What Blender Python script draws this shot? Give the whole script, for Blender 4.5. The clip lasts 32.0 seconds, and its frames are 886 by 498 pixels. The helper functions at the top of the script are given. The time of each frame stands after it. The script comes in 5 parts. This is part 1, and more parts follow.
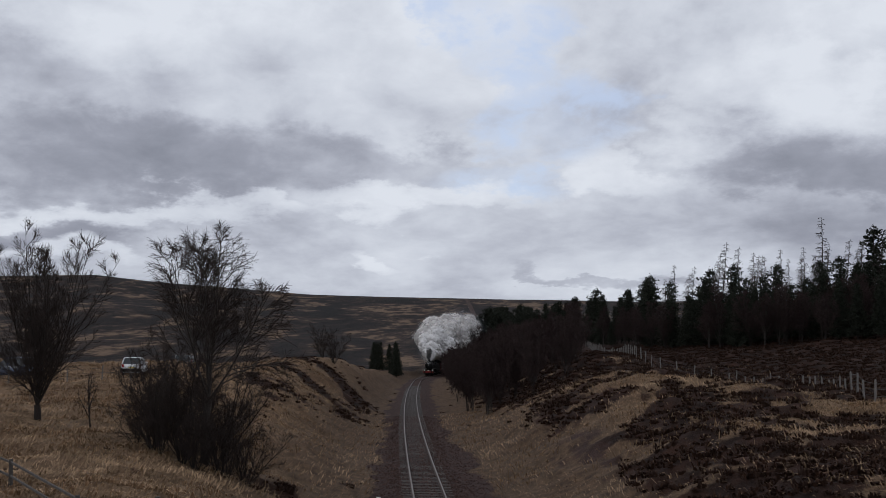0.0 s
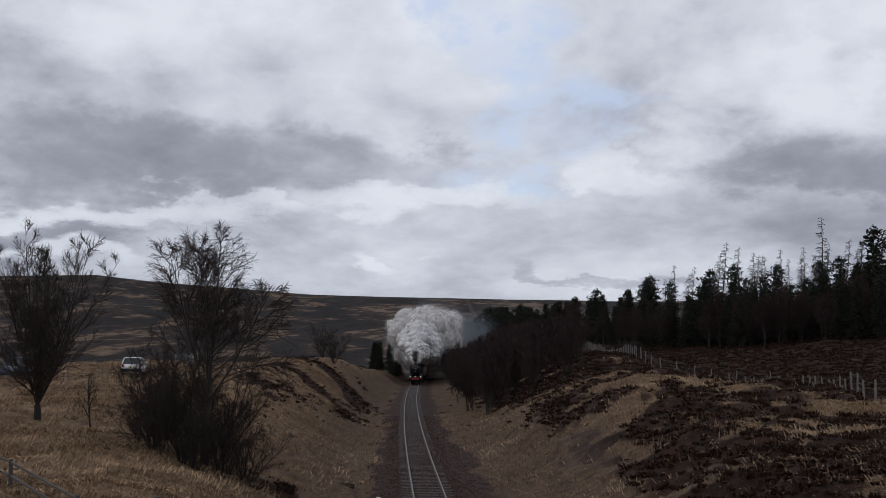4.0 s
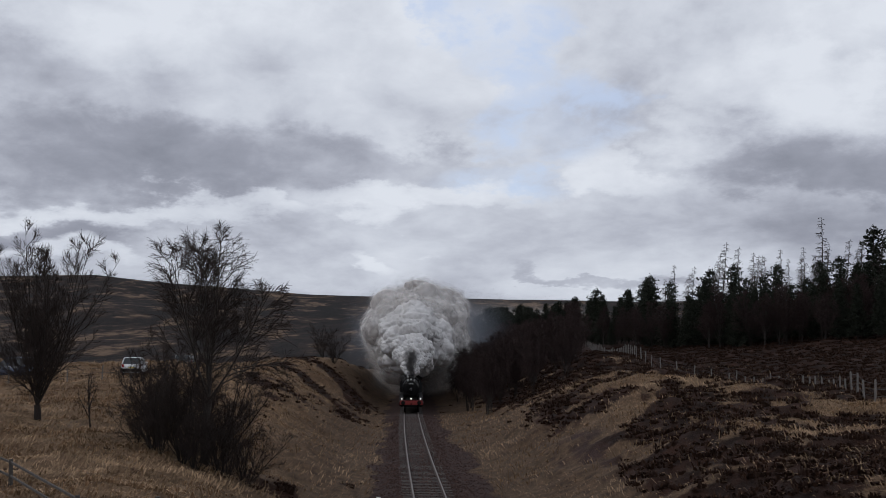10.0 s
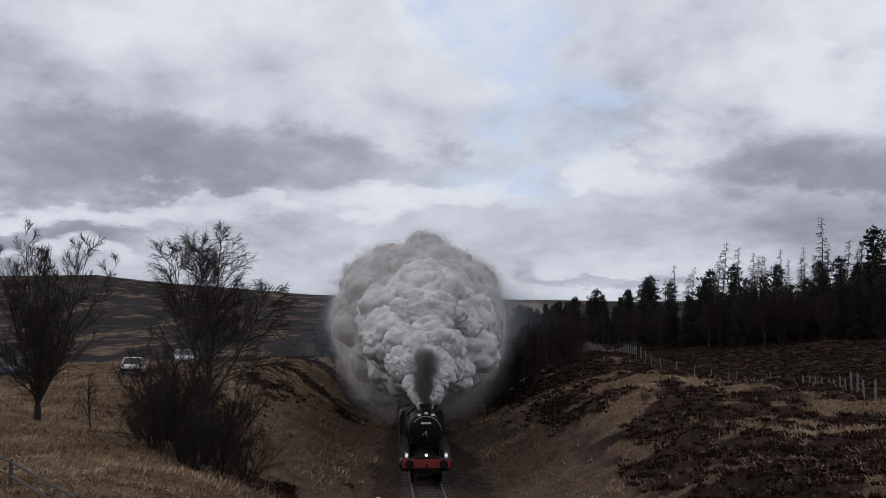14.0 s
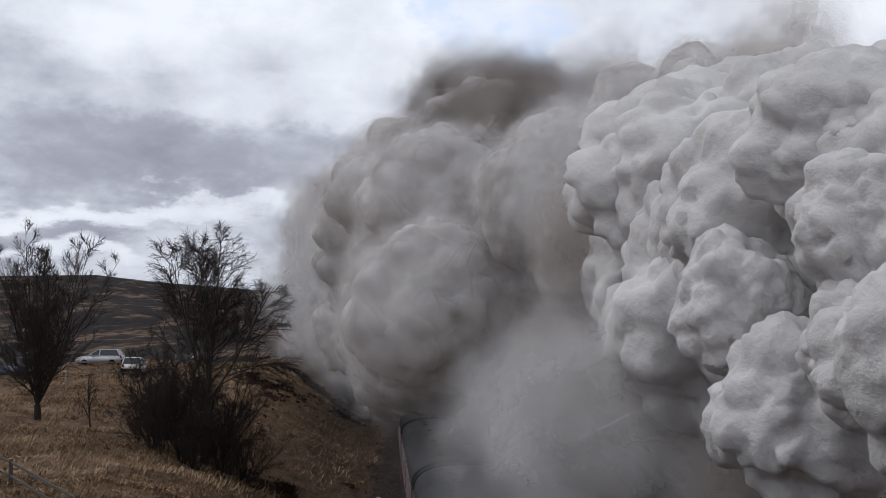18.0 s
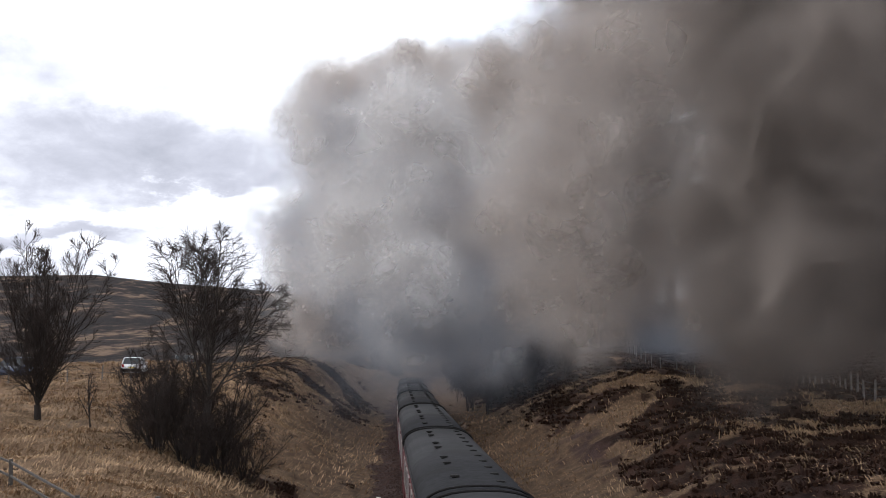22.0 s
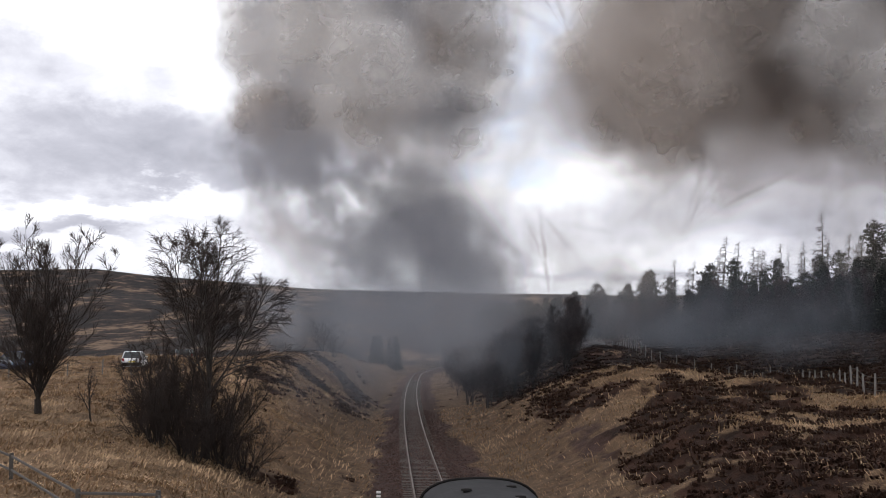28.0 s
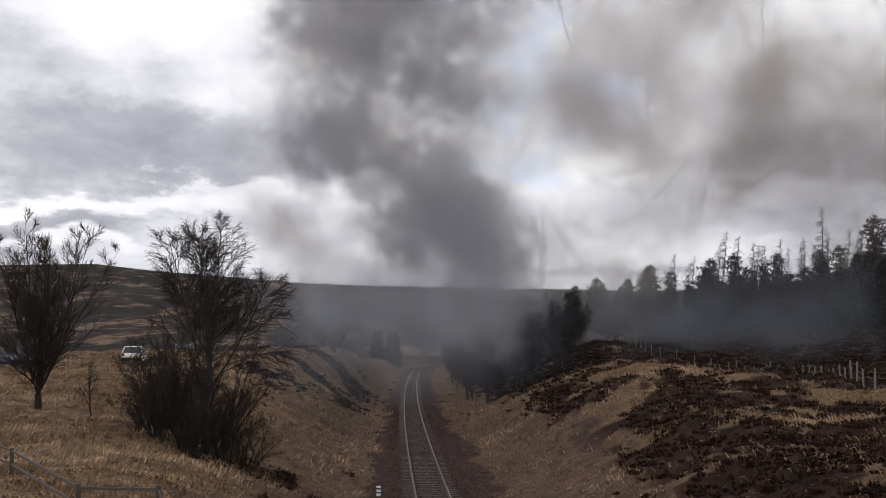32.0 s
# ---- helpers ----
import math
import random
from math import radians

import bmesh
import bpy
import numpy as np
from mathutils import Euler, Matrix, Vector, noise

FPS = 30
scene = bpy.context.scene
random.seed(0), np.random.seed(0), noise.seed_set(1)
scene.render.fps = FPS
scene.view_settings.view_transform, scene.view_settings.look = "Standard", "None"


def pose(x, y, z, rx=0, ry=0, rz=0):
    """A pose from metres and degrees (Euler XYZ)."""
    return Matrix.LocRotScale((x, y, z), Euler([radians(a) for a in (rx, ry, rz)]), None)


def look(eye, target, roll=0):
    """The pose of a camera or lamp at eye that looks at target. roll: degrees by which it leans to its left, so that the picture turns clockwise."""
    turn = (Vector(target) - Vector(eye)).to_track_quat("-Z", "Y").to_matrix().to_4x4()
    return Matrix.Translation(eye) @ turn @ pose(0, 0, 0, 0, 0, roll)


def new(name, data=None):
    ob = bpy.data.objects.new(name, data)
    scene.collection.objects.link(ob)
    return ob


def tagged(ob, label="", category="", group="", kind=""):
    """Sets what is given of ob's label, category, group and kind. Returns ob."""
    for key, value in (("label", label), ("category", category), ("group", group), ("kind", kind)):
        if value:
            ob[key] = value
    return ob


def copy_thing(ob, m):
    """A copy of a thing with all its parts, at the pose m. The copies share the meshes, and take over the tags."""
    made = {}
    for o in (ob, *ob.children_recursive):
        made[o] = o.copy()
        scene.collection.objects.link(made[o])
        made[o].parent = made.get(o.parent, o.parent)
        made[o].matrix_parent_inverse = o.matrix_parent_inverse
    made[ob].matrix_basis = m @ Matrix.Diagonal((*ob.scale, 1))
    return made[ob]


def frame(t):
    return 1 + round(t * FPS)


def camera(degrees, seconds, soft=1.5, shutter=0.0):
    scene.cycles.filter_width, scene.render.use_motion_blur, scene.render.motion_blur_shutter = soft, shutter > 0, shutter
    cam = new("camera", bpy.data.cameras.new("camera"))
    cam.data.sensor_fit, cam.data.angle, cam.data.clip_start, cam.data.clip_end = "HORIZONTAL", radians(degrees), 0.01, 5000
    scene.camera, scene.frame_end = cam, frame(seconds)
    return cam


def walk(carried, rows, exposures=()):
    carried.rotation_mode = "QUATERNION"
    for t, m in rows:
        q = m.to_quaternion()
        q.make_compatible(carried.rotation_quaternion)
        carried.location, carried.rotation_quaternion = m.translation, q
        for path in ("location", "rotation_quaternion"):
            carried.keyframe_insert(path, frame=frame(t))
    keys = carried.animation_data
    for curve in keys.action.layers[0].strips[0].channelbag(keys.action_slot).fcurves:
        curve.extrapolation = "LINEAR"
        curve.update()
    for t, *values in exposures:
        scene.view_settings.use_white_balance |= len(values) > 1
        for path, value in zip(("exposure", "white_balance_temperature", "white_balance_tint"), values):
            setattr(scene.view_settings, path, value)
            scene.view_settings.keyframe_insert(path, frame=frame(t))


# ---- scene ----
# The camera stands on a bridge over a single line in a moorland cutting; the line falls away from it at 1 in 74.
EYE = 6.93
TILT = 94.28
cam = camera(43.0, 32.0, 0.8)
scene.cycles.transparent_max_bounces = 96
walk(cam, [(t, pose(0, 0, EYE, TILT - down, 0, 0)) for t, down in (
    (0, 0), (12, 0), (25.5, 0), (26.5, 0.01), (27.5, 0.14), (28, 0.30), (28.5, 0.40), (29, 0.55), (29.5, 0.555), (30, 0.53), (31, 0.53), (32, 0.555))],
    exposures=[(0, 0.05, 6250, 10), (16.5, 0.05, 6250, 10), (18, 0.35, 6300, 10), (19, 0.55, 6300, 10), (20, 0.85, 6350, 10), (21, 1.05, 6400, 10), (23, 1.25, 6450, 10), (25.5, 1.25, 6450, 10), (28, 1.0, 6650, 11), (29, 0.95, 6750, 11), (32, 0.62, 6750, 11)])


# ---- nodes ----
class Nodes:
    """Short hand for node trees: each call makes a node, links what is a socket and sets what is a value."""

    def __init__(self, tree):
        self.tree = tree
        tree.nodes.clear()

    def __call__(self, kind, inputs=(), out=0, **settings):
        n = self.tree.nodes.new(kind)
        for key, value in settings.items():
            setattr(n, key, value)
        pairs = inputs.items() if isinstance(inputs, dict) else enumerate(inputs)
        for key, value in pairs:
            if value is None:
                continue
            if isinstance(value, bpy.types.NodeSocket):
                self.tree.links.new(value, n.inputs[key])
            else:
                n.inputs[key].default_value = value
        return n.outputs[out] if n.outputs else n

    def math(self, op, a, b=None, c=None, clamp=False):
        return self("ShaderNodeMath", [a, b, c], operation=op, use_clamp=clamp)

    def vec(self, op, a, b=None, out=0):
        return self("ShaderNodeVectorMath", [a, b], out, operation=op)

    def noise(self, at, scale, detail=4.0, rough=0.55, out=0, distort=0.0):
        return self("ShaderNodeTexNoise", {"Vector": at, "Scale": scale, "Detail": detail, "Roughness": rough, "Distortion": distort}, out)

    def ramp(self, fac, stops, mode="LINEAR"):
        n = self.tree.nodes.new("ShaderNodeValToRGB")
        n.color_ramp.interpolation = mode
        while len(n.color_ramp.elements) < len(stops):
            n.color_ramp.elements.new(0.5)
        for e, (place, colour) in zip(n.color_ramp.elements, stops):
            e.position = place
            e.color = (*colour, 1) if len(colour) == 3 else colour
        self.tree.links.new(fac, n.inputs[0])
        return n.outputs[0]

    def mix(self, fac, a, b, mode="MIX"):
        n = self.tree.nodes.new("ShaderNodeMix")
        n.data_type, n.blend_type = "RGBA", mode
        for socket, value in ((n.inputs[0], fac), (n.inputs[6], a), (n.inputs[7], b)):
            if isinstance(value, bpy.types.NodeSocket):
                self.tree.links.new(value, socket)
            else:
                socket.default_value = (*value, 1) if isinstance(value, tuple) and len(value) == 3 else value
        return n.outputs[2]

    def span(self, value, a, b, c=0.0, d=1.0, smooth=True):
        return self("ShaderNodeMapRange", {"Value": value, "From Min": a, "From Max": b, "To Min": c, "To Max": d},
                    interpolation_type="SMOOTHSTEP" if smooth else "LINEAR")


# ---- world: broken cloud ----
SUN_ELEVATION, SUN_TURN = radians(42), radians(-75)
world = bpy.data.worlds.new("sky")
scene.world = world
world.use_nodes = True
N = Nodes(world.node_tree)
sky = N("ShaderNodeTexSky", sky_type="NISHITA", sun_disc=False, sun_elevation=SUN_ELEVATION, sun_rotation=SUN_TURN, altitude=400.0, dust_density=1.5)
way = N("ShaderNodeTexCoord", out=0)
parted = N("ShaderNodeSeparateXYZ", [way]).node
dx, dy, dz = parted.outputs
height = N.math("MAXIMUM", dz, 0.0)
side = N.math("ARCTAN2", dx, dy)
# clouds flatten towards the horizon
level = N.math("POWER", N.math("ADD", height, 0.012), 0.62)
wide = N("ShaderNodeCombineXYZ", [side, N.math("MULTIPLY", level, 1.55), 0.35])
big = N.noise(wide, 4.6, 10.0, 0.52, distort=0.25)
small = N.noise(wide, 17.0, 10.0, 0.60, distort=0.2)
wisp = N.math("SUBTRACT", N.noise(wide, 9.0, 9.0, 0.6), 0.5)


def cloud(x, z, w, h, soft_edge=1.3):
    """A soft-edged oval in the sky about the bearing x and the height z, ragged by the noise."""
    a = N.math("DIVIDE", N.math("ADD", N.math("SUBTRACT", side, x), N.math("MULTIPLY", wisp, 0.30)), w)
    b = N.math("DIVIDE", N.math("ADD", N.math("SUBTRACT", height, z), N.math("MULTIPLY", wisp, 0.11)), h)
    r = N.math("ADD", N.math("MULTIPLY", a, a), N.math("MULTIPLY", b, b))
    return N.span(r, soft_edge, 0.1)


def top(*masks):
    m = masks[0]
    for other in masks[1:]:
        m = N.math("MAXIMUM", m, other)
    return m


dark = top(cloud(-0.26, 0.150, 0.28, 0.042), cloud(-0.08, 0.155, 0.14, 0.030), cloud(0.38, 0.140, 0.15, 0.032), cloud(-0.36, 0.083, 0.10, 0.014), cloud(0.16, 0.052, 0.12, 0.008),
           cloud(1.6, 0.25, 0.6, 0.12), cloud(-1.7, 0.3, 0.6, 0.12))
light = top(cloud(-0.03, 0.118, 0.13, 0.016), cloud(-0.25, 0.105, 0.13, 0.012), cloud(-0.33, 0.068, 0.08, 0.010), cloud(-0.06, 0.063, 0.035, 0.012), cloud(0.17, 0.145, 0.045, 0.03), cloud(0.30, 0.20, 0.12, 0.05), cloud(-0.3, 0.27, 0.2, 0.05))
grey = N.math("ADD", N.math("MULTIPLY", big, 0.70), N.math("MULTIPLY", small, 0.30))
shade = N.math("ADD", N.math("MULTIPLY", N.math("SUBTRACT", grey, 0.5), 0.85), 0.53)
shade = N.math("SUBTRACT", shade, N.math("MULTIPLY", dark, 0.135))
shade = N.math("ADD", shade, N.math("MULTIPLY", light, 0.11))
shade = N.math("ADD", shade, N.math("MULTIPLY", N.span(height, 0.15, 0.30), 0.07))
tone = N.ramp(shade, [(0.28, (0.22, 0.23, 0.27)), (0.40, (0.315, 0.325, 0.375)), (0.50, (0.46, 0.475, 0.53)), (0.58, (0.58, 0.60, 0.65)), (0.70, (0.71, 0.73, 0.77))])
gap = top(cloud(0.06, 0.25, 0.05, 0.05), cloud(0.11, 0.19, 0.07, 0.035), cloud(0.03, 0.30, 0.05, 0.05), cloud(0.07, 0.135, 0.07, 0.02))
gap = N.math("MULTIPLY", gap, N.span(small, 0.40, 0.6, 0.25, 0.75))
clear = N.vec("SCALE", sky)
clear.node.inputs["Scale"].default_value = 0.12
blue = N.mix(0.72, clear, (0.58, 0.66, 0.84))
final = N.mix(gap, tone, blue)
ground_glow = N.mix(N.span(dz, -0.02, 0.0), (0.10, 0.09, 0.08), final)
N("ShaderNodeOutputWorld", [N("ShaderNodeBackground", [ground_glow, 1.0])])

sun = new("sun", bpy.data.lights.new("sun", "SUN"))
sun.data.energy, sun.data.angle, sun.data.color = 0.5, radians(14), (1.0, 0.96, 0.90)
sun.matrix_world = look((-60 * math.cos(SUN_ELEVATION), 12, 60 * math.sin(SUN_ELEVATION)), (0, 0, 0))


# ---- materials ----
def material(name):
    m = bpy.data.materials.new(name)
    m.use_nodes = True
    n = Nodes(m.node_tree)
    return m, n


def finish(n, colour, rough=0.8, metal=0.0, bump=None, strength=0.4, distance=0.02, **more):
    given = {"Base Color": colour, "Roughness": rough, "Metallic": metal, **more}
    if isinstance(colour, tuple) and len(colour) == 3:
        given["Base Color"] = (*colour, 1)
    if bump is not None:
        given["Normal"] = n("ShaderNodeBump", {"Height": bump, "Strength": strength, "Distance": distance})
    n("ShaderNodeOutputMaterial", [n("ShaderNodeBsdfPrincipled", given)])


def plain(name, colour, rough=0.7, metal=0.0, grain=8.0, spread=0.25, dirt=(0.05, 0.045, 0.04), wear=0.25, bump=0.15, spec=0.5):
    """A surface of one colour with fine grain, broad stains and a little relief."""
    m, n = material(name)
    at = n("ShaderNodeTexCoord", out=3)
    fine = n.noise(at, grain * 6, 4)
    broad = n.noise(at, grain * 0.4, 5)
    c = n.mix(n.span(fine, 0.25, 0.75), tuple(v * (1 - spread) for v in colour), tuple(min(1, v * (1 + spread)) for v in colour))
    c = n.mix(n.span(broad, 0.52, 0.75, 0.0, wear), c, dirt)
    r = n.span(broad, 0.3, 0.7, rough - 0.08, min(1, rough + 0.1))
    finish(n, c, r, metal, fine, bump, 0.01, **{"Specular IOR Level": spec})
    return m


GRASS_PALE, GRASS_DULL = (0.255, 0.168, 0.102), (0.12, 0.076, 0.046)
HEATHER = (0.016, 0.0085, 0.0065)


def ground_material():
    m, n = material("moorland")
    at = n("ShaderNodeNewGeometry", out=0)
    kind = n("ShaderNodeVertexColor", layer_name="cover")
    parts = n("ShaderNodeSeparateColor", [kind]).node
    heath, stone, distance = parts.outputs
    dull_share = kind.node.outputs[1]
    wave = n("ShaderNodeMapping", {"Vector": at, "Scale": (1, 0.55, 1), "Rotation": (0, 0, 0.5)})
    blades = n.noise(n("ShaderNodeMapping", {"Vector": at, "Scale": (9, 2.2, 5), "Rotation": (0, 0, 0.35)}), 2.0, 5, 0.6)
    broad = n.noise(at, 0.16, 5, 0.6)
    mid = n.noise(wave, 0.8, 6, 0.62)
    grass = n.mix(n.span(blades, 0.3, 0.7), GRASS_DULL, GRASS_PALE)
    grass = n.mix(n.span(broad, 0.42, 0.68, 0.0, 0.5), grass, (0.105, 0.057, 0.031))
    # browner and darker towards the line, in patches
    grass = n.mix(n.math("MULTIPLY", dull_share, n.span(n.noise(at, 1.7, 5, 0.6), 0.3, 0.7, 0.35, 0.9)), grass, (0.058, 0.038, 0.027))
    rough = n.mix(n.span(mid, 0.35, 0.7), HEATHER, (0.046, 0.022, 0.0145))
    edge = n.math("ADD", heath, n.math("MULTIPLY", n.math("SUBTRACT", mid, 0.5), 1.1))
    near = n.mix(n.span(edge, 0.42, 0.58), grass, rough)
    drift = n("ShaderNodeMapping", {"Vector": at, "Scale": (1.5, 0.55, 1), "Rotation": (0, 0, -0.5)})
    strip = n.noise(drift, 0.010, 9, 0.66, distort=0.8)
    strip2 = n.noise(drift, 0.05, 7, 0.62)
    hill = n.ramp(n.math("ADD", n.math("MULTIPLY", strip, 0.65), n.math("MULTIPLY", strip2, 0.35)),
                  [(0.42, (0.006, 0.004, 0.004)), (0.485, (0.013, 0.0085, 0.0078)), (0.53, (0.034, 0.021, 0.0155)), (0.575, (0.15, 0.10, 0.066))])
    c = n.mix(distance, near, hill)
    gravel = n.noise(at, 14.0, 3, 0.7)
    bed = n.mix(n.span(gravel, 0.3, 0.7), (0.026, 0.016, 0.014), (0.078, 0.049, 0.043))
    bed = n.mix(n.span(n.noise(at, 0.7, 4), 0.45, 0.7, 0, 0.55), bed, (0.072, 0.038, 0.030))
    c = n.mix(n.span(n.math("ADD", stone, n.math("MULTIPLY", n.math("SUBTRACT", mid, 0.5), 1.3)), 0.35, 0.65), c, bed)
    c = n.mix(n.span(n.noise(wave, 1.9, 6, 0.65), 0.35, 0.62, 0.55, 0.0), c, n.mix(0.35, (0.0, 0.0, 0.0), c))
    finish(n, c, 0.95, 0, n.math("ADD", blades, n.math("MULTIPLY", gravel, 0.4)), 0.9, 0.12, **{"Specular IOR Level": 0.1})
    return m


# ---- the lie of the land ----
GRADE = 0.01357


def line_x(y):
    """The middle of the track: a gentle curve that tightens to the right in the distance."""
    y = np.asarray(y, float)
    return 2.4 - 0.063 * y + 0.000125 * y * y + 0.0012 * np.maximum(y - 245, 0) ** 2 * (1 / (1 + np.maximum(y - 245, 0) / 160))


def line_z(y):
    """The top of the rails."""
    return -GRADE * np.minimum(np.asarray(y, float), 420)


def ease(x):
    x = np.clip(x, 0, 1)
    return x * x * (3 - 2 * x)


def lump(x, y, cx, cy, wx, wy):
    return np.exp(-(((x - cx) / wx) ** 2 + ((y - cy) / wy) ** 2))


def waves(x, y, scale, seed):
    """Cheap smooth bumps: a few sines that do not repeat within sight."""
    out = 0
    r = np.random.RandomState(seed)
    for k in range(7):
        a, f, p = r.uniform(0, 6.28), scale * r.uniform(0.6, 2.2), r.uniform(0, 6.28)
        out = out + np.sin((x * np.cos(a) + y * np.sin(a)) * f + p) / 7 * (0.6 * scale / f + 0.4)
    return out


def mottle(x, y, size, seed):
    """Irregular patches about that many metres wide, from -1 to 1."""
    table = np.random.RandomState(seed).uniform(-1, 1, (256, 256))
    a, b = (x * 0.86 + y * 0.5) / size + 17.3 * seed, (y * 0.86 - x * 0.5) / size + 5.1 * seed
    i, j = np.floor(a).astype(int), np.floor(b).astype(int)
    f, g = ease(a - i), ease(b - j)
    i0, i1, j0, j1 = i % 256, (i + 1) % 256, j % 256, (j + 1) % 256
    return (table[i0, j0] * (1 - f) + table[i1, j0] * f) * (1 - g) + (table[i0, j1] * (1 - f) + table[i1, j1] * f) * g


def land(x, y):
    """The height of the ground, and how far it is heather, stone and far hill (0 to 1 each)."""
    x, y = np.asarray(x, float), np.asarray(y, float)
    s = x - line_x(np.minimum(y, 520))
    bed = line_z(y) - 0.20 - 0.24 * ease((np.abs(s) - 1.5) / 0.9)
    # left: a low grassy shelf, a steeper hump, then falling ground
    left_top = np.interp(y, [-300, 0, 30, 45, 58, 96, 130, 160, 190, 235, 320, 500], [2.4, 2.4, 1.75, 1.9, 2.35, 3.3, 3.9, 3.3, 1.4, -1.2, -3.6, -6])
    left_wide = np.interp(y, [0, 30, 50, 62, 96, 130, 235, 320], [9, 9, 9.5, 10.5, 10, 8.6, 4.5, 5])
    u = -s - 2.7
    left = bed + (left_top - bed) * ease(u / left_wide * 0.86 + 0.07 * np.sin(y * 0.21)) + np.clip(u - left_wide, 0, 60) * 0.018
    left = left - 6.5 * ease((u - 13) / 9) * ease((y - 112) / 45) - 5 * ease((u - 40) / 120) * ease((y - 100) / 150)
    # right: a heather hillock, a dip along the fence, a field that rises to the wood
    right_top = np.interp(y, [-300, 0, 30, 60, 80, 110, 150, 220, 300, 500], [3, 3, 2.6, 2.7, 3.1, 2.5, 3.2, 4.0, 4.2, 3])
    right_wide = np.interp(y, [0, 30, 60, 80, 130, 220, 320], [9, 9, 10.5, 11, 18, 24, 24])
    v = s - 3.3
    right = bed + (right_top - bed) * ease(v / right_wide * 0.9 + 0.03) ** 0.9
    right = right + 1.05 * lump(x, y, 13.5, 78, 7, 15) + 0.7 * lump(x, y, 21, 66, 6, 9) + 0.4 * lump(x, y, 24, 52, 5, 9)
    right = right - 0.75 * lump(x, y, 28, 96, 5, 22) + 1.6 * lump(x, y, 20, 132, 8, 18) + np.clip(v - 26, 0, 110) * 0.105 * ease((y - 60) / 50)
    rough = waves(x, y, 1.1, 3) * 0.25 + mottle(x, y, 2.6, 5) * 0.22 + mottle(x, y, 1.2, 6) * 0.15 + mottle(x, y, 0.75, 7) * 0.07
    side = np.where(s < 0, left, right)
    toe = np.where(s < 0, u, v)
    z = side + rough * ease(toe / 5) + waves(x, y, 0.33, 8) * 0.3 * ease((np.abs(s) - 12) / 15)
    # beyond: a wide strath and long hills on the skyline
    far = ease((y - 330) / 500)
    bearing = np.arctan2(x, np.maximum(y, 1))
    rise = np.interp(bearing, [-0.8, -0.394, -0.298, -0.258, -0.193, -0.118, -0.042, 0.058, 0.6], [0.052, 0.0454, 0.0464, 0.0417, 0.0377, 0.0327, 0.0308, 0.0285, 0.03])
    r = np.hypot(x, y)
    hill = -9 + (rise * 2600 + 9) * ease((r - 500) / 2100) ** 0.8 + waves(x, y, 0.006, 11) * 16 * ease((r - 400) / 900) * ease((2600 - r) / 900)
    z = z * (1 - far) + hill * far
    z = np.where(y < -40, np.maximum(z, bed), z)
    heath = 0.5 + 0.45 * mottle(x, y, 9, 21) + 0.42 * mottle(x, y, 3.2, 22) + 0.38 * mottle(x, y, 1.3, 23)
    heath_left = 0.04 + 0.42 * heath * ease((u - 3) / 5) * (1 - ease((u - 11) / 5)) * ease((y - 34) / 10) + 0.33 * ease((y - 60) / 60) * heath + 0.25 * ease((u - 24) / 20)
    heath_right = 0.20 + 0.82 * ease((v - 3.0) / 4) * (0.22 + 0.85 * heath) + 0.5 * ease((v - 20) / 8)
    for cx, cy, wx, wy, much in ((-6.5, 45, 1.0, 2.2, 0.8), (-7.6, 53.5, 2.2, 3.0, 0.5), (-5.3, 50, 0.7, 1.3, 0.7), (-9.6, 121, 1.6, 9, 0.6), (-8.6, 99, 1.2, 5, 0.5), (-13, 128, 2, 3, 0.6), (-7.5, 74, 1.2, 3, 0.5), (-5.0, 60, 0.6, 1.2, 0.6)):
        heath_left = heath_left + much * lump(x, y, cx, cy, wx, wy)
    for cx, cy, wx, wy, much in ((13, 88, 3, 4, -0.5), (9, 62, 2, 4, -0.45), (20, 60, 4, 3, -0.4), (6.5, 95, 2, 8, -0.15), (25.5, 60, 3, 2.5, -0.5), (15, 52, 2, 2, -0.35)):
        heath_right = heath_right + much * lump(x, y, cx, cy, wx, wy)
    heath = np.where(s < 0, heath_left, heath_right)
    edge = 0.6 * mottle(x, y, 2.0, 31) + 0.5 * mottle(x, y, 7, 32)
    stone = np.where(s < 0, ease((-u + 0.5 + edge) / 1.3), ease((-v + 0.5 + edge) / 1.5))
    stone = np.maximum(stone, 0.55 * lump(x, y, 7.4, 60, 2.4, 11))
    # 1 beside the track, falling to 0 up the banks
    dulled = np.where(s < 0, 1 - ease((-s - 5.0) / 6.5), 1 - ease((s - 7) / 9))
    return z, np.clip(heath, 0, 1), np.clip(stone, 0, 1), ease((y - 200) / 220), dulled


def land_z(x, y):
    return float(land(x, y)[0])


def steps(stops):
    """Grid lines: (end, pitch) after (start, pitch)."""
    out = [stops[0]]
    for end, pitch in stops[1:]:
        k = max(1, round(abs(end - out[-1]) / pitch))
        out += list(np.linspace(out[-1], end, k + 1)[1:])
    return np.array(out)


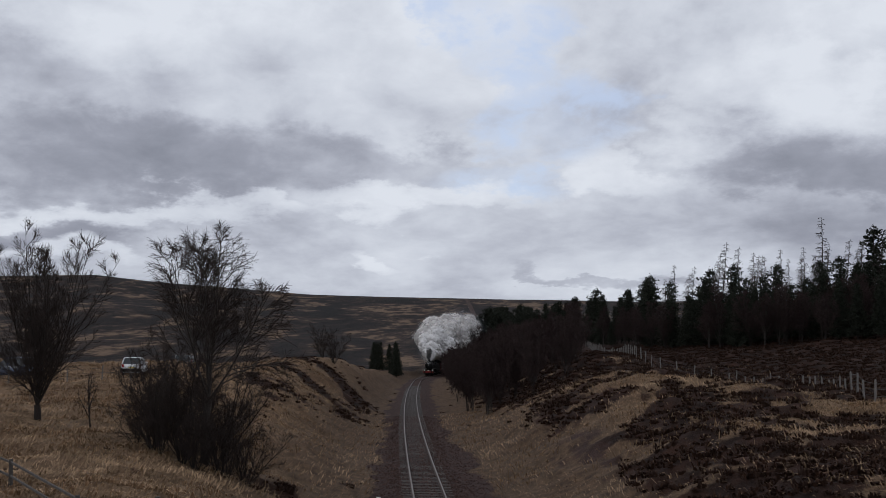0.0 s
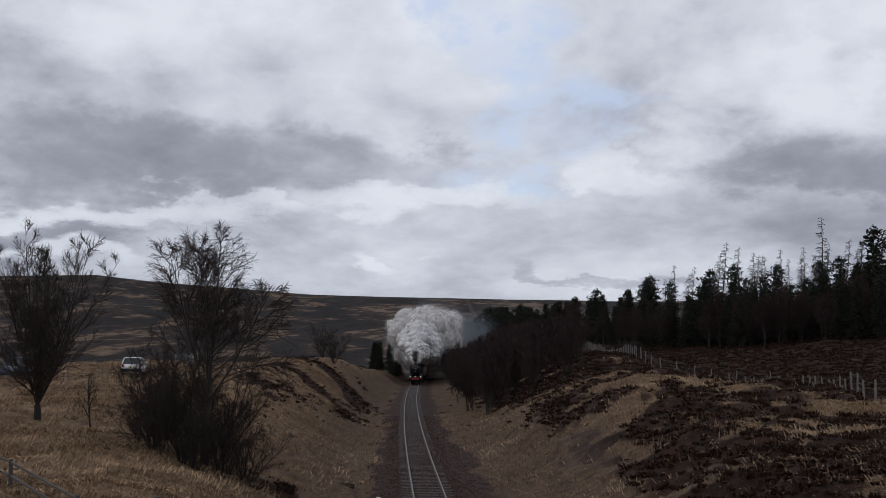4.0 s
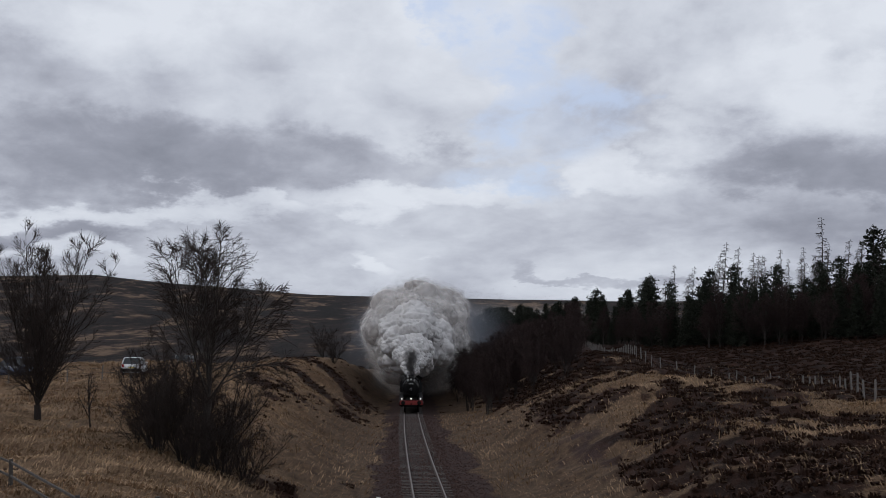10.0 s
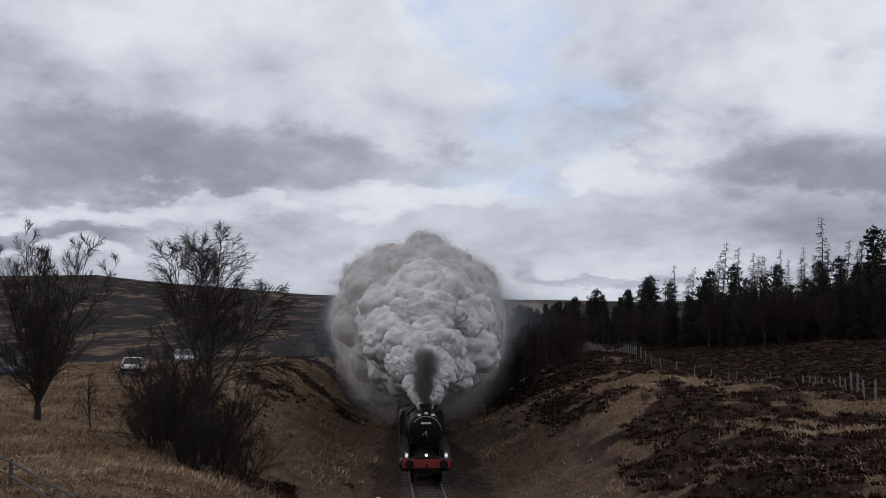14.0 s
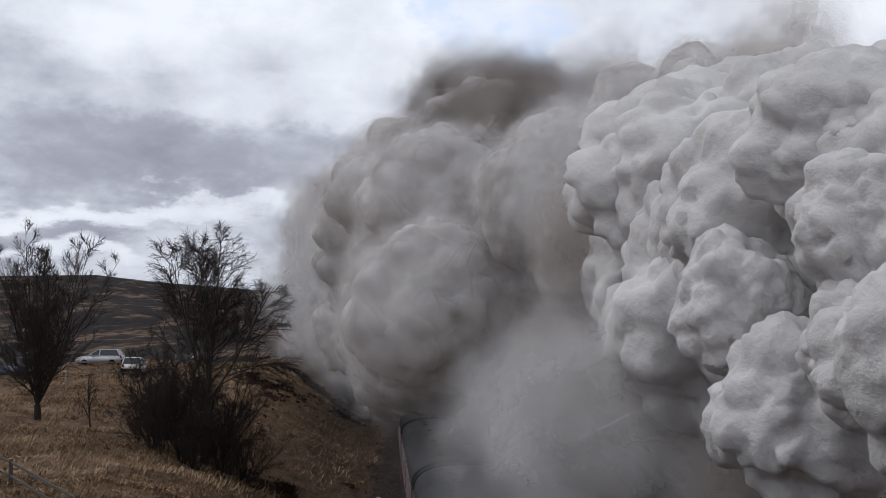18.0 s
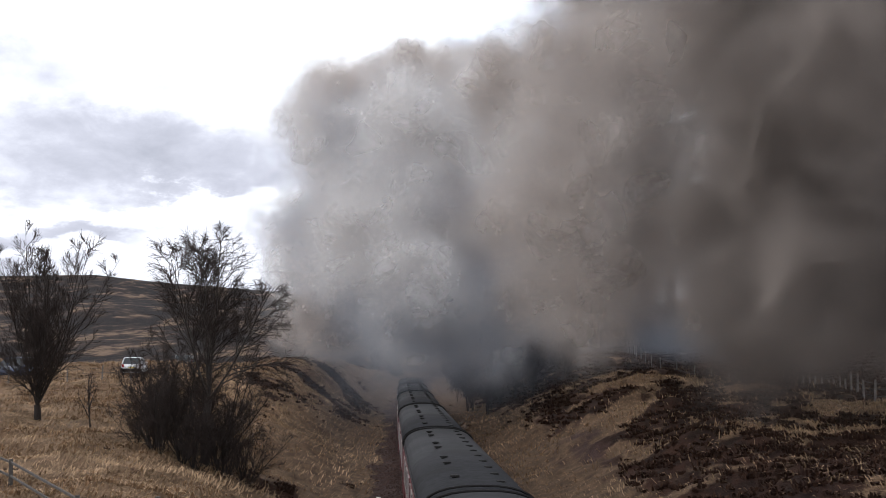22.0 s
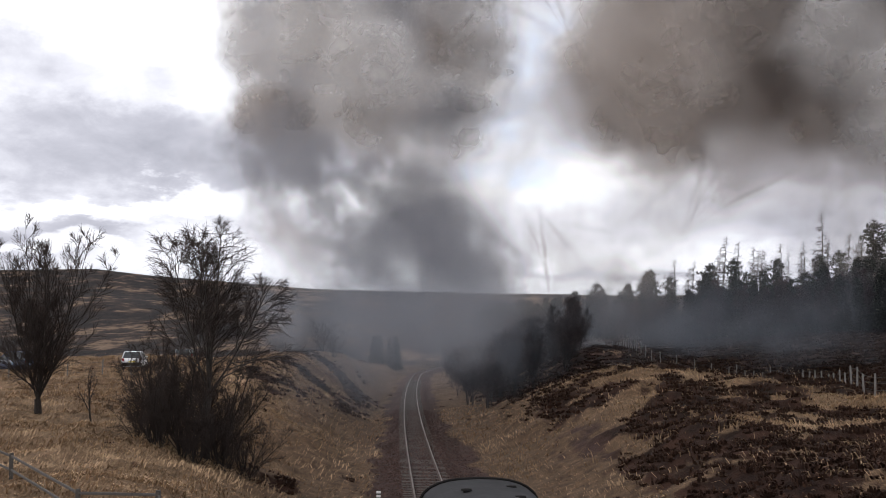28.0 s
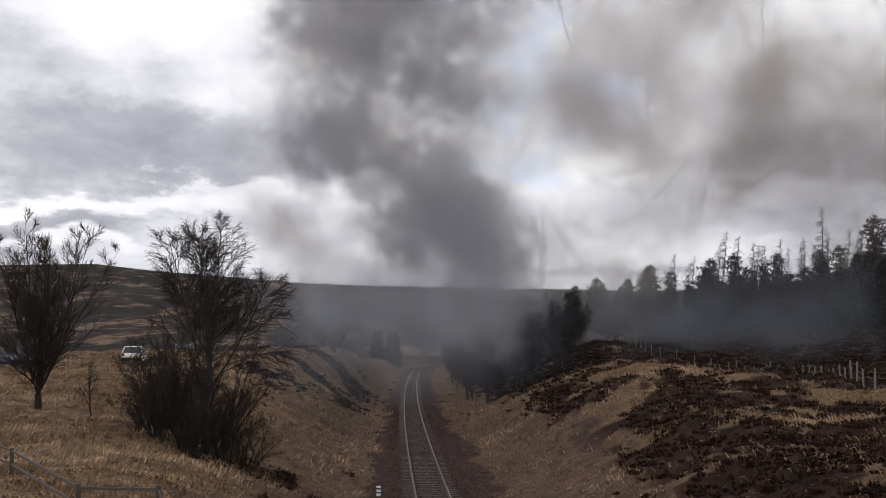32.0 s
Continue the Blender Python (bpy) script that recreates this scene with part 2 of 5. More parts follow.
def sheet(name, xs, ys, mat):
    X, Y = np.meshgrid(xs, ys)
    z, heath, stone, far, dulled = land(X, Y)
    verts = np.stack([X, Y, z], -1).reshape(-1, 3)
    nx, ny = len(xs), len(ys)
    i = (np.arange(ny - 1)[:, None] * nx + np.arange(nx - 1)[None]).reshape(-1)
    faces = np.stack([i, i + 1, i + nx + 1, i + nx], 1)
    me = bpy.data.meshes.new(name)
    me.from_pydata(verts.tolist(), [], faces.tolist())
    cover = me.color_attributes.new("cover", "FLOAT_COLOR", "POINT")
    rgba = np.stack([heath, stone, far, dulled], -1).reshape(-1)
    cover.data.foreach_set("color", rgba.astype(np.float32))
    me.polygons.foreach_set("use_smooth", np.ones(len(faces), bool))
    me.materials.append(mat)
    return new(name, me)


MOOR = ground_material()
ground = sheet("ground", steps([-4000, (-1200, 200), (-300, 45), (-70, 6), (-34, 1.2), (-16, 0.5), (30, 0.36), (60, 1.2), (160, 6), (600, 40), (4000, 250)]),
               steps([-320, (-40, 14), (18, 4), (90, 0.42), (150, 0.8), (300, 2.2), (700, 14), (2700, 45), (4200, 300)]), MOOR)
tagged(ground, "moorland ground with bleached grass and dark heather", "ground", kind="structure")


# ---- mesh helpers ----
def part(name, data, mat, parent, label="", smooth=False, m=None):
    """One mesh object from a bmesh or a mesh, under a thing or a part."""
    if isinstance(data, bmesh.types.BMesh):
        me = bpy.data.meshes.new(name)
        if smooth:
            for f in data.faces:
                f.smooth = True
        data.to_mesh(me)
        data.free()
    else:
        me = data
    if mat is not None and not me.materials:
        me.materials.append(mat)
    ob = new(name, me)
    ob.parent = parent
    if m is not None:
        ob.matrix_basis = m
    return tagged(ob, label) if label else ob


def bm_new():
    return bmesh.new()


def box(bm, x0, y0, z0, x1, y1, z1, bevel=0.0, m=None):
    made = bmesh.ops.create_cube(bm, size=1.0)["verts"]
    bmesh.ops.scale(bm, vec=(x1 - x0, y1 - y0, z1 - z0), verts=made)
    bmesh.ops.translate(bm, vec=((x0 + x1) / 2, (y0 + y1) / 2, (z0 + z1) / 2), verts=made)
    if bevel:
        edges = list({e for v in made for e in v.link_edges})
        got = bmesh.ops.bevel(bm, geom=edges, offset=bevel, segments=2, affect="EDGES", profile=0.5)
        made = list({v for f in got["faces"] for v in f.verts} | {v for v in made if v.is_valid})
    if m is not None:
        bmesh.ops.transform(bm, matrix=m, verts=made)
    return bm


def lathe(bm, rings, n=20, axis="Z", at=(0, 0, 0), closed=True):
    """Rings of (radius, height) turned about an axis through at."""
    turn = {"Z": Matrix.Identity(4), "Y": Matrix.Rotation(radians(-90), 4, "X"), "X": Matrix.Rotation(radians(90), 4, "Y")}[axis]
    m = Matrix.Translation(at) @ turn
    loops = []
    for r, h in rings:
        loops.append([bm.verts.new(m @ Vector((r * math.cos(2 * math.pi * k / n), r * math.sin(2 * math.pi * k / n), h))) for k in range(n)])
    for a, b in zip(loops, loops[1:]):
        for k in range(n):
            bm.faces.new((a[k], a[(k + 1) % n], b[(k + 1) % n], b[k]))
    if closed:
        bm.faces.new(loops[0][::-1])
        bm.faces.new(loops[-1])
    return bm


def rod(bm, a, b, r, n=8, r2=None):
    a, b = Vector(a), Vector(b)
    q = (b - a).to_track_quat("Z", "Y").to_matrix()
    r2 = r if r2 is None else r2
    loops = [[bm.verts.new(p + q @ Vector((rr * math.cos(2 * math.pi * k / n), rr * math.sin(2 * math.pi * k / n), 0))) for k in range(n)] for p, rr in ((a, r), (b, r2))]
    for k in range(n):
        bm.faces.new((loops[0][k], loops[0][(k + 1) % n], loops[1][(k + 1) % n], loops[1][k]))
    bm.faces.new(loops[0][::-1])
    bm.faces.new(loops[1])
    return bm


def extrude(bm, outline, y0, y1):
    """A prism: an outline of (x, z), from y0 to y1."""
    a = [bm.verts.new((x, y0, z)) for x, z in outline]
    b = [bm.verts.new((x, y1, z)) for x, z in outline]
    k = len(outline)
    for i in range(k):
        bm.faces.new((a[i], a[(i + 1) % k], b[(i + 1) % k], b[i]))
    bm.faces.new(a[::-1])
    bm.faces.new(b)
    bmesh.ops.recalc_face_normals(bm, faces=bm.faces)
    return bm


def raw(name, verts, faces, mat, smooth=False):
    me = bpy.data.meshes.new(name)
    me.from_pydata([tuple(v) for v in verts], [], [tuple(f) for f in faces])
    if smooth:
        me.polygons.foreach_set("use_smooth", np.ones(len(me.polygons), bool))
    me.materials.append(mat)
    return me


# ---- the line ----
RAIL_TOP = plain("rail_steel", (0.12, 0.10, 0.09), 0.5, 0.5, 20, 0.2, (0.2, 0.1, 0.05), 0.3)
RUST = plain("rusty_web", (0.045, 0.026, 0.019), 0.85, 0.0, 12)
CONCRETE = plain("stained_sleeper", (0.045, 0.036, 0.032), 0.9, 0.0, 5, 0.3, (0.02, 0.015, 0.013), 0.6)

track = tagged(new("railway_track"), "single railway line with polished rails on stained sleepers", "railway", kind="structure")


def rail(side):
    ys = steps([-260, (40, 20), (330, 3), (430, 6)])
    cx, cz = line_x(ys), line_z(ys)
    slope = np.gradient(cx, ys)
    nrm = np.stack([1 / np.hypot(1, slope), -slope / np.hypot(1, slope)], 1)
    outline = [(-0.07, -0.16), (0.07, -0.16), (0.07, -0.14), (0.012, -0.12), (0.012, -0.045), (0.036, -0.03), (0.036, -0.006), (0.026, 0), (-0.026, 0), (-0.036, -0.006), (-0.036, -0.03), (-0.012, -0.045), (-0.012, -0.12), (-0.07, -0.14)]
    verts, faces = [], []
    k = len(outline)
    for i, y in enumerate(ys):
        for ox, oz in outline:
            o = side * 0.752 + ox
            verts.append((cx[i] + o * nrm[i, 0], y + o * nrm[i, 1], cz[i] + oz))
        if i:
            faces += [((i - 1) * k + j, (i - 1) * k + (j + 1) % k, i * k + (j + 1) % k, i * k + j) for j in range(k)]
    me = raw("rail", verts, faces, RUST)
    me.materials.append(RAIL_TOP)
    for f in me.polygons:
        j = f.index % k
        f.material_index = 1 if 5 <= j <= 9 else 0
    part("rail", me, None, track, "rail with a bright worn head and rusty sides")


rail(-1)
rail(1)


def sleepers():
    bm = bm_new()
    box(bm, -1.26, -0.13, -0.36, 1.26, 0.13, -0.165, 0.02)
    me = bpy.data.meshes.new("sleeper")
    bm.to_mesh(me)
    bm.free()
    me.materials.append(CONCRETE)
    y = 20.0
    while y < 215:
        part("sleeper", me, None, track, m=Matrix.Translation((line_x(y), y, line_z(y))) @ Matrix.Rotation(math.atan(0.063 - 0.00025 * y), 4, "Z"))
        y += 0.65


sleepers()


# ---- the train ----
SPEED = 16.3


def front_at(t):
    """How far along the line the engine's buffers are."""
    return 74 - SPEED * (t - 13)


BLACK = plain("engine_black", (0.007, 0.007, 0.0075), 0.45, 0.0, 3, 0.3, (0.014, 0.013, 0.012), 0.35, 0.15, 0.28)
SOOT = plain("smokebox_black", (0.005, 0.005, 0.0055), 0.7, 0.0, 4, 0.3, (0.012, 0.011, 0.010), 0.3, 0.15, 0.15)
RED = plain("buffer_beam_red", (0.22, 0.012, 0.010), 0.45, 0.0, 4, 0.2, (0.05, 0.012, 0.012), 0.5)
STEEL = plain("bright_steel", (0.45, 0.44, 0.42), 0.35, 0.9, 10, 0.2)
WHITE = plain("white_paint", (0.75, 0.75, 0.73), 0.45, 0.0, 8, 0.08, (0.3, 0.28, 0.25), 0.2)
COAL = plain("coal", (0.02, 0.02, 0.021), 0.5, 0.0, 3, 0.5)
MAROON = plain("maroon_paint", (0.105, 0.018, 0.022), 0.35, 0.0, 2, 0.15, (0.05, 0.03, 0.025), 0.35)
ROOF = plain("coach_roof_grey", (0.022, 0.022, 0.024), 0.85, 0.0, 0.9, 0.2, (0.022, 0.021, 0.021), 0.7, 0.15, 0.2)
DARK = plain("underframe_black", (0.009, 0.008, 0.0077), 0.8, 0.0, 4, 0.25, (0.03, 0.022, 0.018), 0.25, 0.15, 0.15)


def lit(name, colour, strength):
    m, n = material(name)
    n("ShaderNodeOutputMaterial", [n("ShaderNodeEmission", [(*colour, 1), strength])])
    return m


LAMP = lit("lamp_glow", (1.0, 0.95, 0.85), 0.9)
GLASS = plain("dark_window_glass", (0.03, 0.033, 0.036), 0.08, 0.0, 2, 0.1, (0.06, 0.06, 0.06), 0.2, 0.0)


def wheel(parent, x, y, r, mat):
    w = lathe(bm_new(), [(r, -0.06), (r, 0.05), (r + 0.03, 0.05), (r + 0.03, 0.085), (r - 0.08, 0.085), (r - 0.08, 0.0), (0.12, 0.03), (0.12, 0.08), (0.0001, 0.08)], 24, "X")
    ob = part("wheel", w, mat, parent, m=Matrix.Translation((x, y, r)))
    return ob


def locomotive():
    """Buffers at y = 0, the engine runs towards -y, its rear is at y = 11.6."""
    e = tagged(new("steam_locomotive"), "black steam locomotive with a red buffer beam hauling a train", "locomotive")
    zc = 2.62
    part("smokebox", lathe(bm_new(), [(0.86, 1.35), (0.90, 1.38), (0.90, 3.35)], 40, "Y", (0, 0, zc)), SOOT, e, smooth=True)
    door = part("smokebox_door", lathe(bm_new(), [(0.0001, 1.17), (0.25, 1.18), (0.5, 1.23), (0.68, 1.30), (0.72, 1.36)], 36, "Y", (0, 0, zc)), SOOT, e, smooth=True)
    for z in (-0.24, 0.24):
        part("hinge_strap", box(bm_new(), -0.72, 1.14, zc + z - 0.035, 0.1, 1.19, zc + z + 0.035, 0.01), SOOT, door)
    bm = rod(bm_new(), (0, 1.19, zc), (0, 1.05, zc), 0.04)
    rod(bm, (0, 1.06, zc), (0.05, 1.05, zc - 0.28), 0.016)
    rod(bm, (0, 1.10, zc), (-0.2, 1.10, zc - 0.16), 0.016)
    part("door_handle", bm, STEEL, door, "bright steel door handle")
    bm = box(bm_new(), -0.30, 1.10, zc + 0.38, 0.30, 1.13, zc + 0.53, 0.008)
    plate = part("number_plate", bm, SOOT, e)
    bm = bm_new()
    for k in range(5):
        box(bm, -0.25 + k * 0.105, 1.09, zc + 0.405, -0.18 + k * 0.105, 1.102, zc + 0.505)
    part("plate_bar", bm, WHITE, plate, "white raised bars")
    part("boiler", lathe(bm_new(), [(0.84, 3.35), (0.86, 3.4), (0.93, 7.2), (0.95, 7.3)], 40, "Y", (0, 0, zc)), BLACK, e, smooth=True)
    for y in (4.2, 5.2, 6.2):
        r = 0.84 + (y - 3.35) * 0.0235
        part("boiler_band", lathe(bm_new(), [(r + 0.005, y), (r + 0.022, y), (r + 0.022, y + 0.07), (r + 0.005, y + 0.07)], 40, "Y", (0, 0, zc)), BLACK, e, smooth=True)
    bm = extrude(bm_new(), [(-1.0, 1.6), (1.0, 1.6), (1.02, 2.6), (0.9, 3.2), (0.6, 3.5), (0.25, 3.62), (-0.25, 3.62), (-0.6, 3.5), (-0.9, 3.2), (-1.02, 2.6)], 7.3, 9.3)
    part("firebox", bm, BLACK, e)
    part("chimney", lathe(bm_new(), [(0.40, 0.0), (0.31, 0.12), (0.28, 0.3), (0.30, 0.46), (0.36, 0.5), (0.36, 0.56), (0.29, 0.56), (0.25, 0.3)], 28, "Z", (0, 2.35, zc + 0.84), False), SOOT, e, smooth=True)
    part("dome", lathe(bm_new(), [(0.46, 0.0), (0.38, 0.12), (0.36, 0.28), (0.28, 0.4), (0.12, 0.45), (0.001, 0.46)], 28, "Z", (0, 5.2, zc + 0.82)), BLACK, e, smooth=True)
    for x in (-0.16, 0.16):
        part("safety_valve", lathe(bm_new(), [(0.07, 0), (0.07, 0.25), (0.04, 0.3)], 12, "Z", (x, 8.3, 3.6)), STEEL, e)
    # front end
    part("buffer_beam", box(bm_new(), -1.25, 0.52, 0.82, 1.25, 0.60, 1.28, 0.012), RED, e, "red painted buffer beam")
    for x in (-0.87, 0.87):
        b = part("buffer", lathe(bm_new(), [(0.001, -0.01), (0.20, 0.0), (0.22, 0.02), (0.22, 0.045), (0.07, 0.06), (0.07, 0.22), (0.13, 0.24), (0.16, 0.5), (0.19, 0.52), (0.19, 0.54)], 24, "Y", (x, 0, 1.06)), DARK, e, smooth=True)
        part("buffer_head", lathe(bm_new(), [(0.001, -0.018), (0.215, -0.008), (0.225, 0.02)], 24, "Y", (x, 0, 1.06)), DARK, b)
    bm = bm_new()
    for k in range(3):
        box(bm, -0.05, 0.34 - 0.02 * k, 0.55 + 0.14 * k, 0.05, 0.40 - 0.02 * k, 0.70 + 0.14 * k, 0.02)
    rod(bm, (0, 0.52, 1.05), (0, 0.3, 1.0), 0.035)
    part("coupling", bm, DARK, e)
    bm = box(bm_new(), -1.25, 0.6, 1.26, 1.25, 1.7, 1.31, 0.01)
    part("front_platform", bm, BLACK, e)
    for x in (-1, 1):
        bm = box(bm_new(), min(x * 0.86, x * 1.28), 2.6, 1.80, max(x * 0.86, x * 1.28), 9.3, 1.86, 0.01)
        box(bm, min(x * 1.24, x * 1.28), 2.6, 1.70, max(x * 1.24, x * 1.28), 9.3, 1.86)
        m = Matrix.Translation((x * 1.07, 2.15, 1.56)) @ Matrix.Rotation(radians(28), 4, "X")
        box(bm, -0.21, -0.56, -0.03, 0.21, 0.56, 0.03, 0, m)
        part("running_plate", bm, BLACK, e)
        c = part("cylinder", lathe(bm_new(), [(0.001, 1.42), (0.20, 1.44), (0.34, 1.5), (0.36, 1.56), (0.36, 2.7), (0.3, 2.76), (0.001, 2.78)], 28, "Y", (x * 1.03, 0, 0.92)), BLACK, e, smooth=True)
        part("valve_chest", lathe(bm_new(), [(0.001, 1.40), (0.17, 1.42), (0.19, 1.5), (0.19, 2.7), (0.001, 2.74)], 20, "Y", (x * 0.98, 0, 1.42)), BLACK, c, smooth=True)
        # lamps on the beam, white bodied
        lamp = part("headlamp", box(bm_new(), x * 1.02 - 0.09, 0.66, 1.31, x * 1.02 + 0.09, 0.86, 1.58, 0.03), WHITE, e, "white painted oil lamp")
        part("lens", lathe(bm_new(), [(0.001, 0.635), (0.06, 0.645), (0.07, 0.67)], 16, "Y", (x * 1.02, 0, 1.46)), LAMP, lamp)
        bm = bm_new()
        for k in range(9):
            y0, z0 = 2.4 + k * 0.8, zc + 0.52
            rod(bm, (x * 0.78, y0, z0), (x * 0.92, y0, z0 + 0.05), 0.014, 6)
        rod(bm, (x * 0.92, 1.5, zc + 0.57), (x * 0.99, 9.2, zc + 0.6), 0.018, 6)
        part("handrail", bm, BLACK, e)
    lamp = part("centre_lamp", box(bm_new(), -0.09, 0.66, 1.31, 0.09, 0.86, 1.60, 0.03), SOOT, e)
    part("lens", lathe(bm_new(), [(0.001, 0.63), (0.08, 0.64), (0.09, 0.67)], 16, "Y", (0, 0, 1.47)), LAMP, lamp, "lit white lamp lens")
    bm = bm_new()
    for x, z in ((-0.36, 0.93), (0, 1.02), (0.36, 0.93)):
        part("lamp_bracket", box(bm_new(), x - 0.085, 1.16, zc + z - 0.12, x + 0.085, 1.22, zc + z, 0.01), WHITE, e, "white lamp iron above the door")
    for k in range(14):
        a, b = (radians(200 + k * 10 - 180 - 15) for k in (k, k + 1))
        rod(bm, (0.80 * math.cos(a), 1.22, zc + 0.80 * math.sin(a)), (0.80 * math.cos(b), 1.22, zc + 0.80 * math.sin(b)), 0.016, 6)
    part("door_rail", bm, STEEL, e)
    # frames, wheels and cab
    part("frame", box(bm_new(), -0.62, 0.6, 0.55, 0.62, 11.0, 1.35), DARK, e)
    for x in (-0.73, 0.73):
        for y, r in ((1.7, 0.5), (3.75, 0.5), (5.15, 0.91), (7.25, 0.91), (9.55, 0.91)):
            wheel(e, x, y, r, DARK)
    for x in (-1, 1):
        bm = rod(bm_new(), (x * 0.95, 5.15, 0.65), (x * 0.95, 9.55, 0.65), 0.05)
        rod(bm, (x * 1.05, 2.8, 0.92), (x * 1.05, 7.25, 0.65), 0.05)
        part("coupling_rod", bm, STEEL, e)
    cab = part("cab", extrude(bm_new(), [(-1.3, 1.3), (-1.3, 2.9), (-1.18, 3.25), (1.18, 3.25), (1.3, 2.9), (1.3, 1.3)], 9.3, 10.9), BLACK, e)
    roof = [(1.32 * math.sin(a), 2.15 + 1.55 * math.cos(a)) for a in [radians(-52 + 8 * k) for k in range(14)]]
    part("cab_roof", extrude(bm_new(), roof, 9.2, 11.4), BLACK, cab)
    for x in (-1, 1):
        part("cab_window", box(bm_new(), x * 0.95 - 0.17, 9.285, 2.55, x * 0.95 + 0.17, 9.30, 3.05, 0.004), GLASS, cab)
    return e


def tender():
    e = tagged(new("tender"), "black tender loaded with coal behind the engine", "tender")
    part("tank", extrude(bm_new(), [(-1.3, 1.2), (-1.3, 2.7), (-1.0, 3.15), (-0.9, 3.15), (-1.15, 2.75), (1.15, 2.75), (0.9, 3.15), (1.0, 3.15), (1.3, 2.7), (1.3, 1.2)], 0.3, 7.4), BLACK, e)
    bm = bm_new()
    r = random.Random(4)
    for k in range(150):
        x, y = r.uniform(-0.85, 0.85), r.uniform(0.6, 5.2)
        z = 2.80 + 0.55 * (1 - (x / 1.0) ** 2) * (1 - ((y - 2.6) / 3.2) ** 2)
        q = r.uniform(0.1, 0.22)
        box(bm, -q, -q, -q, q, q, q * 0.8, 0, Matrix.Translation((x, y, z)) @ Euler((r.random() * 3, r.random() * 3, r.random() * 3)).to_matrix().to_4x4())
    part("coal", bm, COAL, e, "heaped black coal")
    part("underframe", box(bm_new(), -1.1, 0.2, 0.6, 1.1, 7.5, 1.2), DARK, e)
    for x in (-0.73, 0.73):
        for y in (1.3, 3.4, 5.6):
            wheel(e, x, y, 0.65, DARK)
    part("rear_panel", box(bm_new(), -1.28, 7.4, 1.2, 1.28, 7.46, 3.0, 0.01), BLACK, e)
    return e


def roof_outline(out=0.0):
    """The section of a coach from eave to eave."""
    pts = []
    for k in range(15):
        a = radians(-90 + 180 * k / 14)
        x, z = 1.36 * math.copysign(abs(math.sin(a)) ** 0.8, a), 3.06 + 0.72 * max(0, math.cos(a)) ** 0.75
        pts.append((x * (1 + out / 1.36), z + out))
    return pts


LENGTH = 19.6


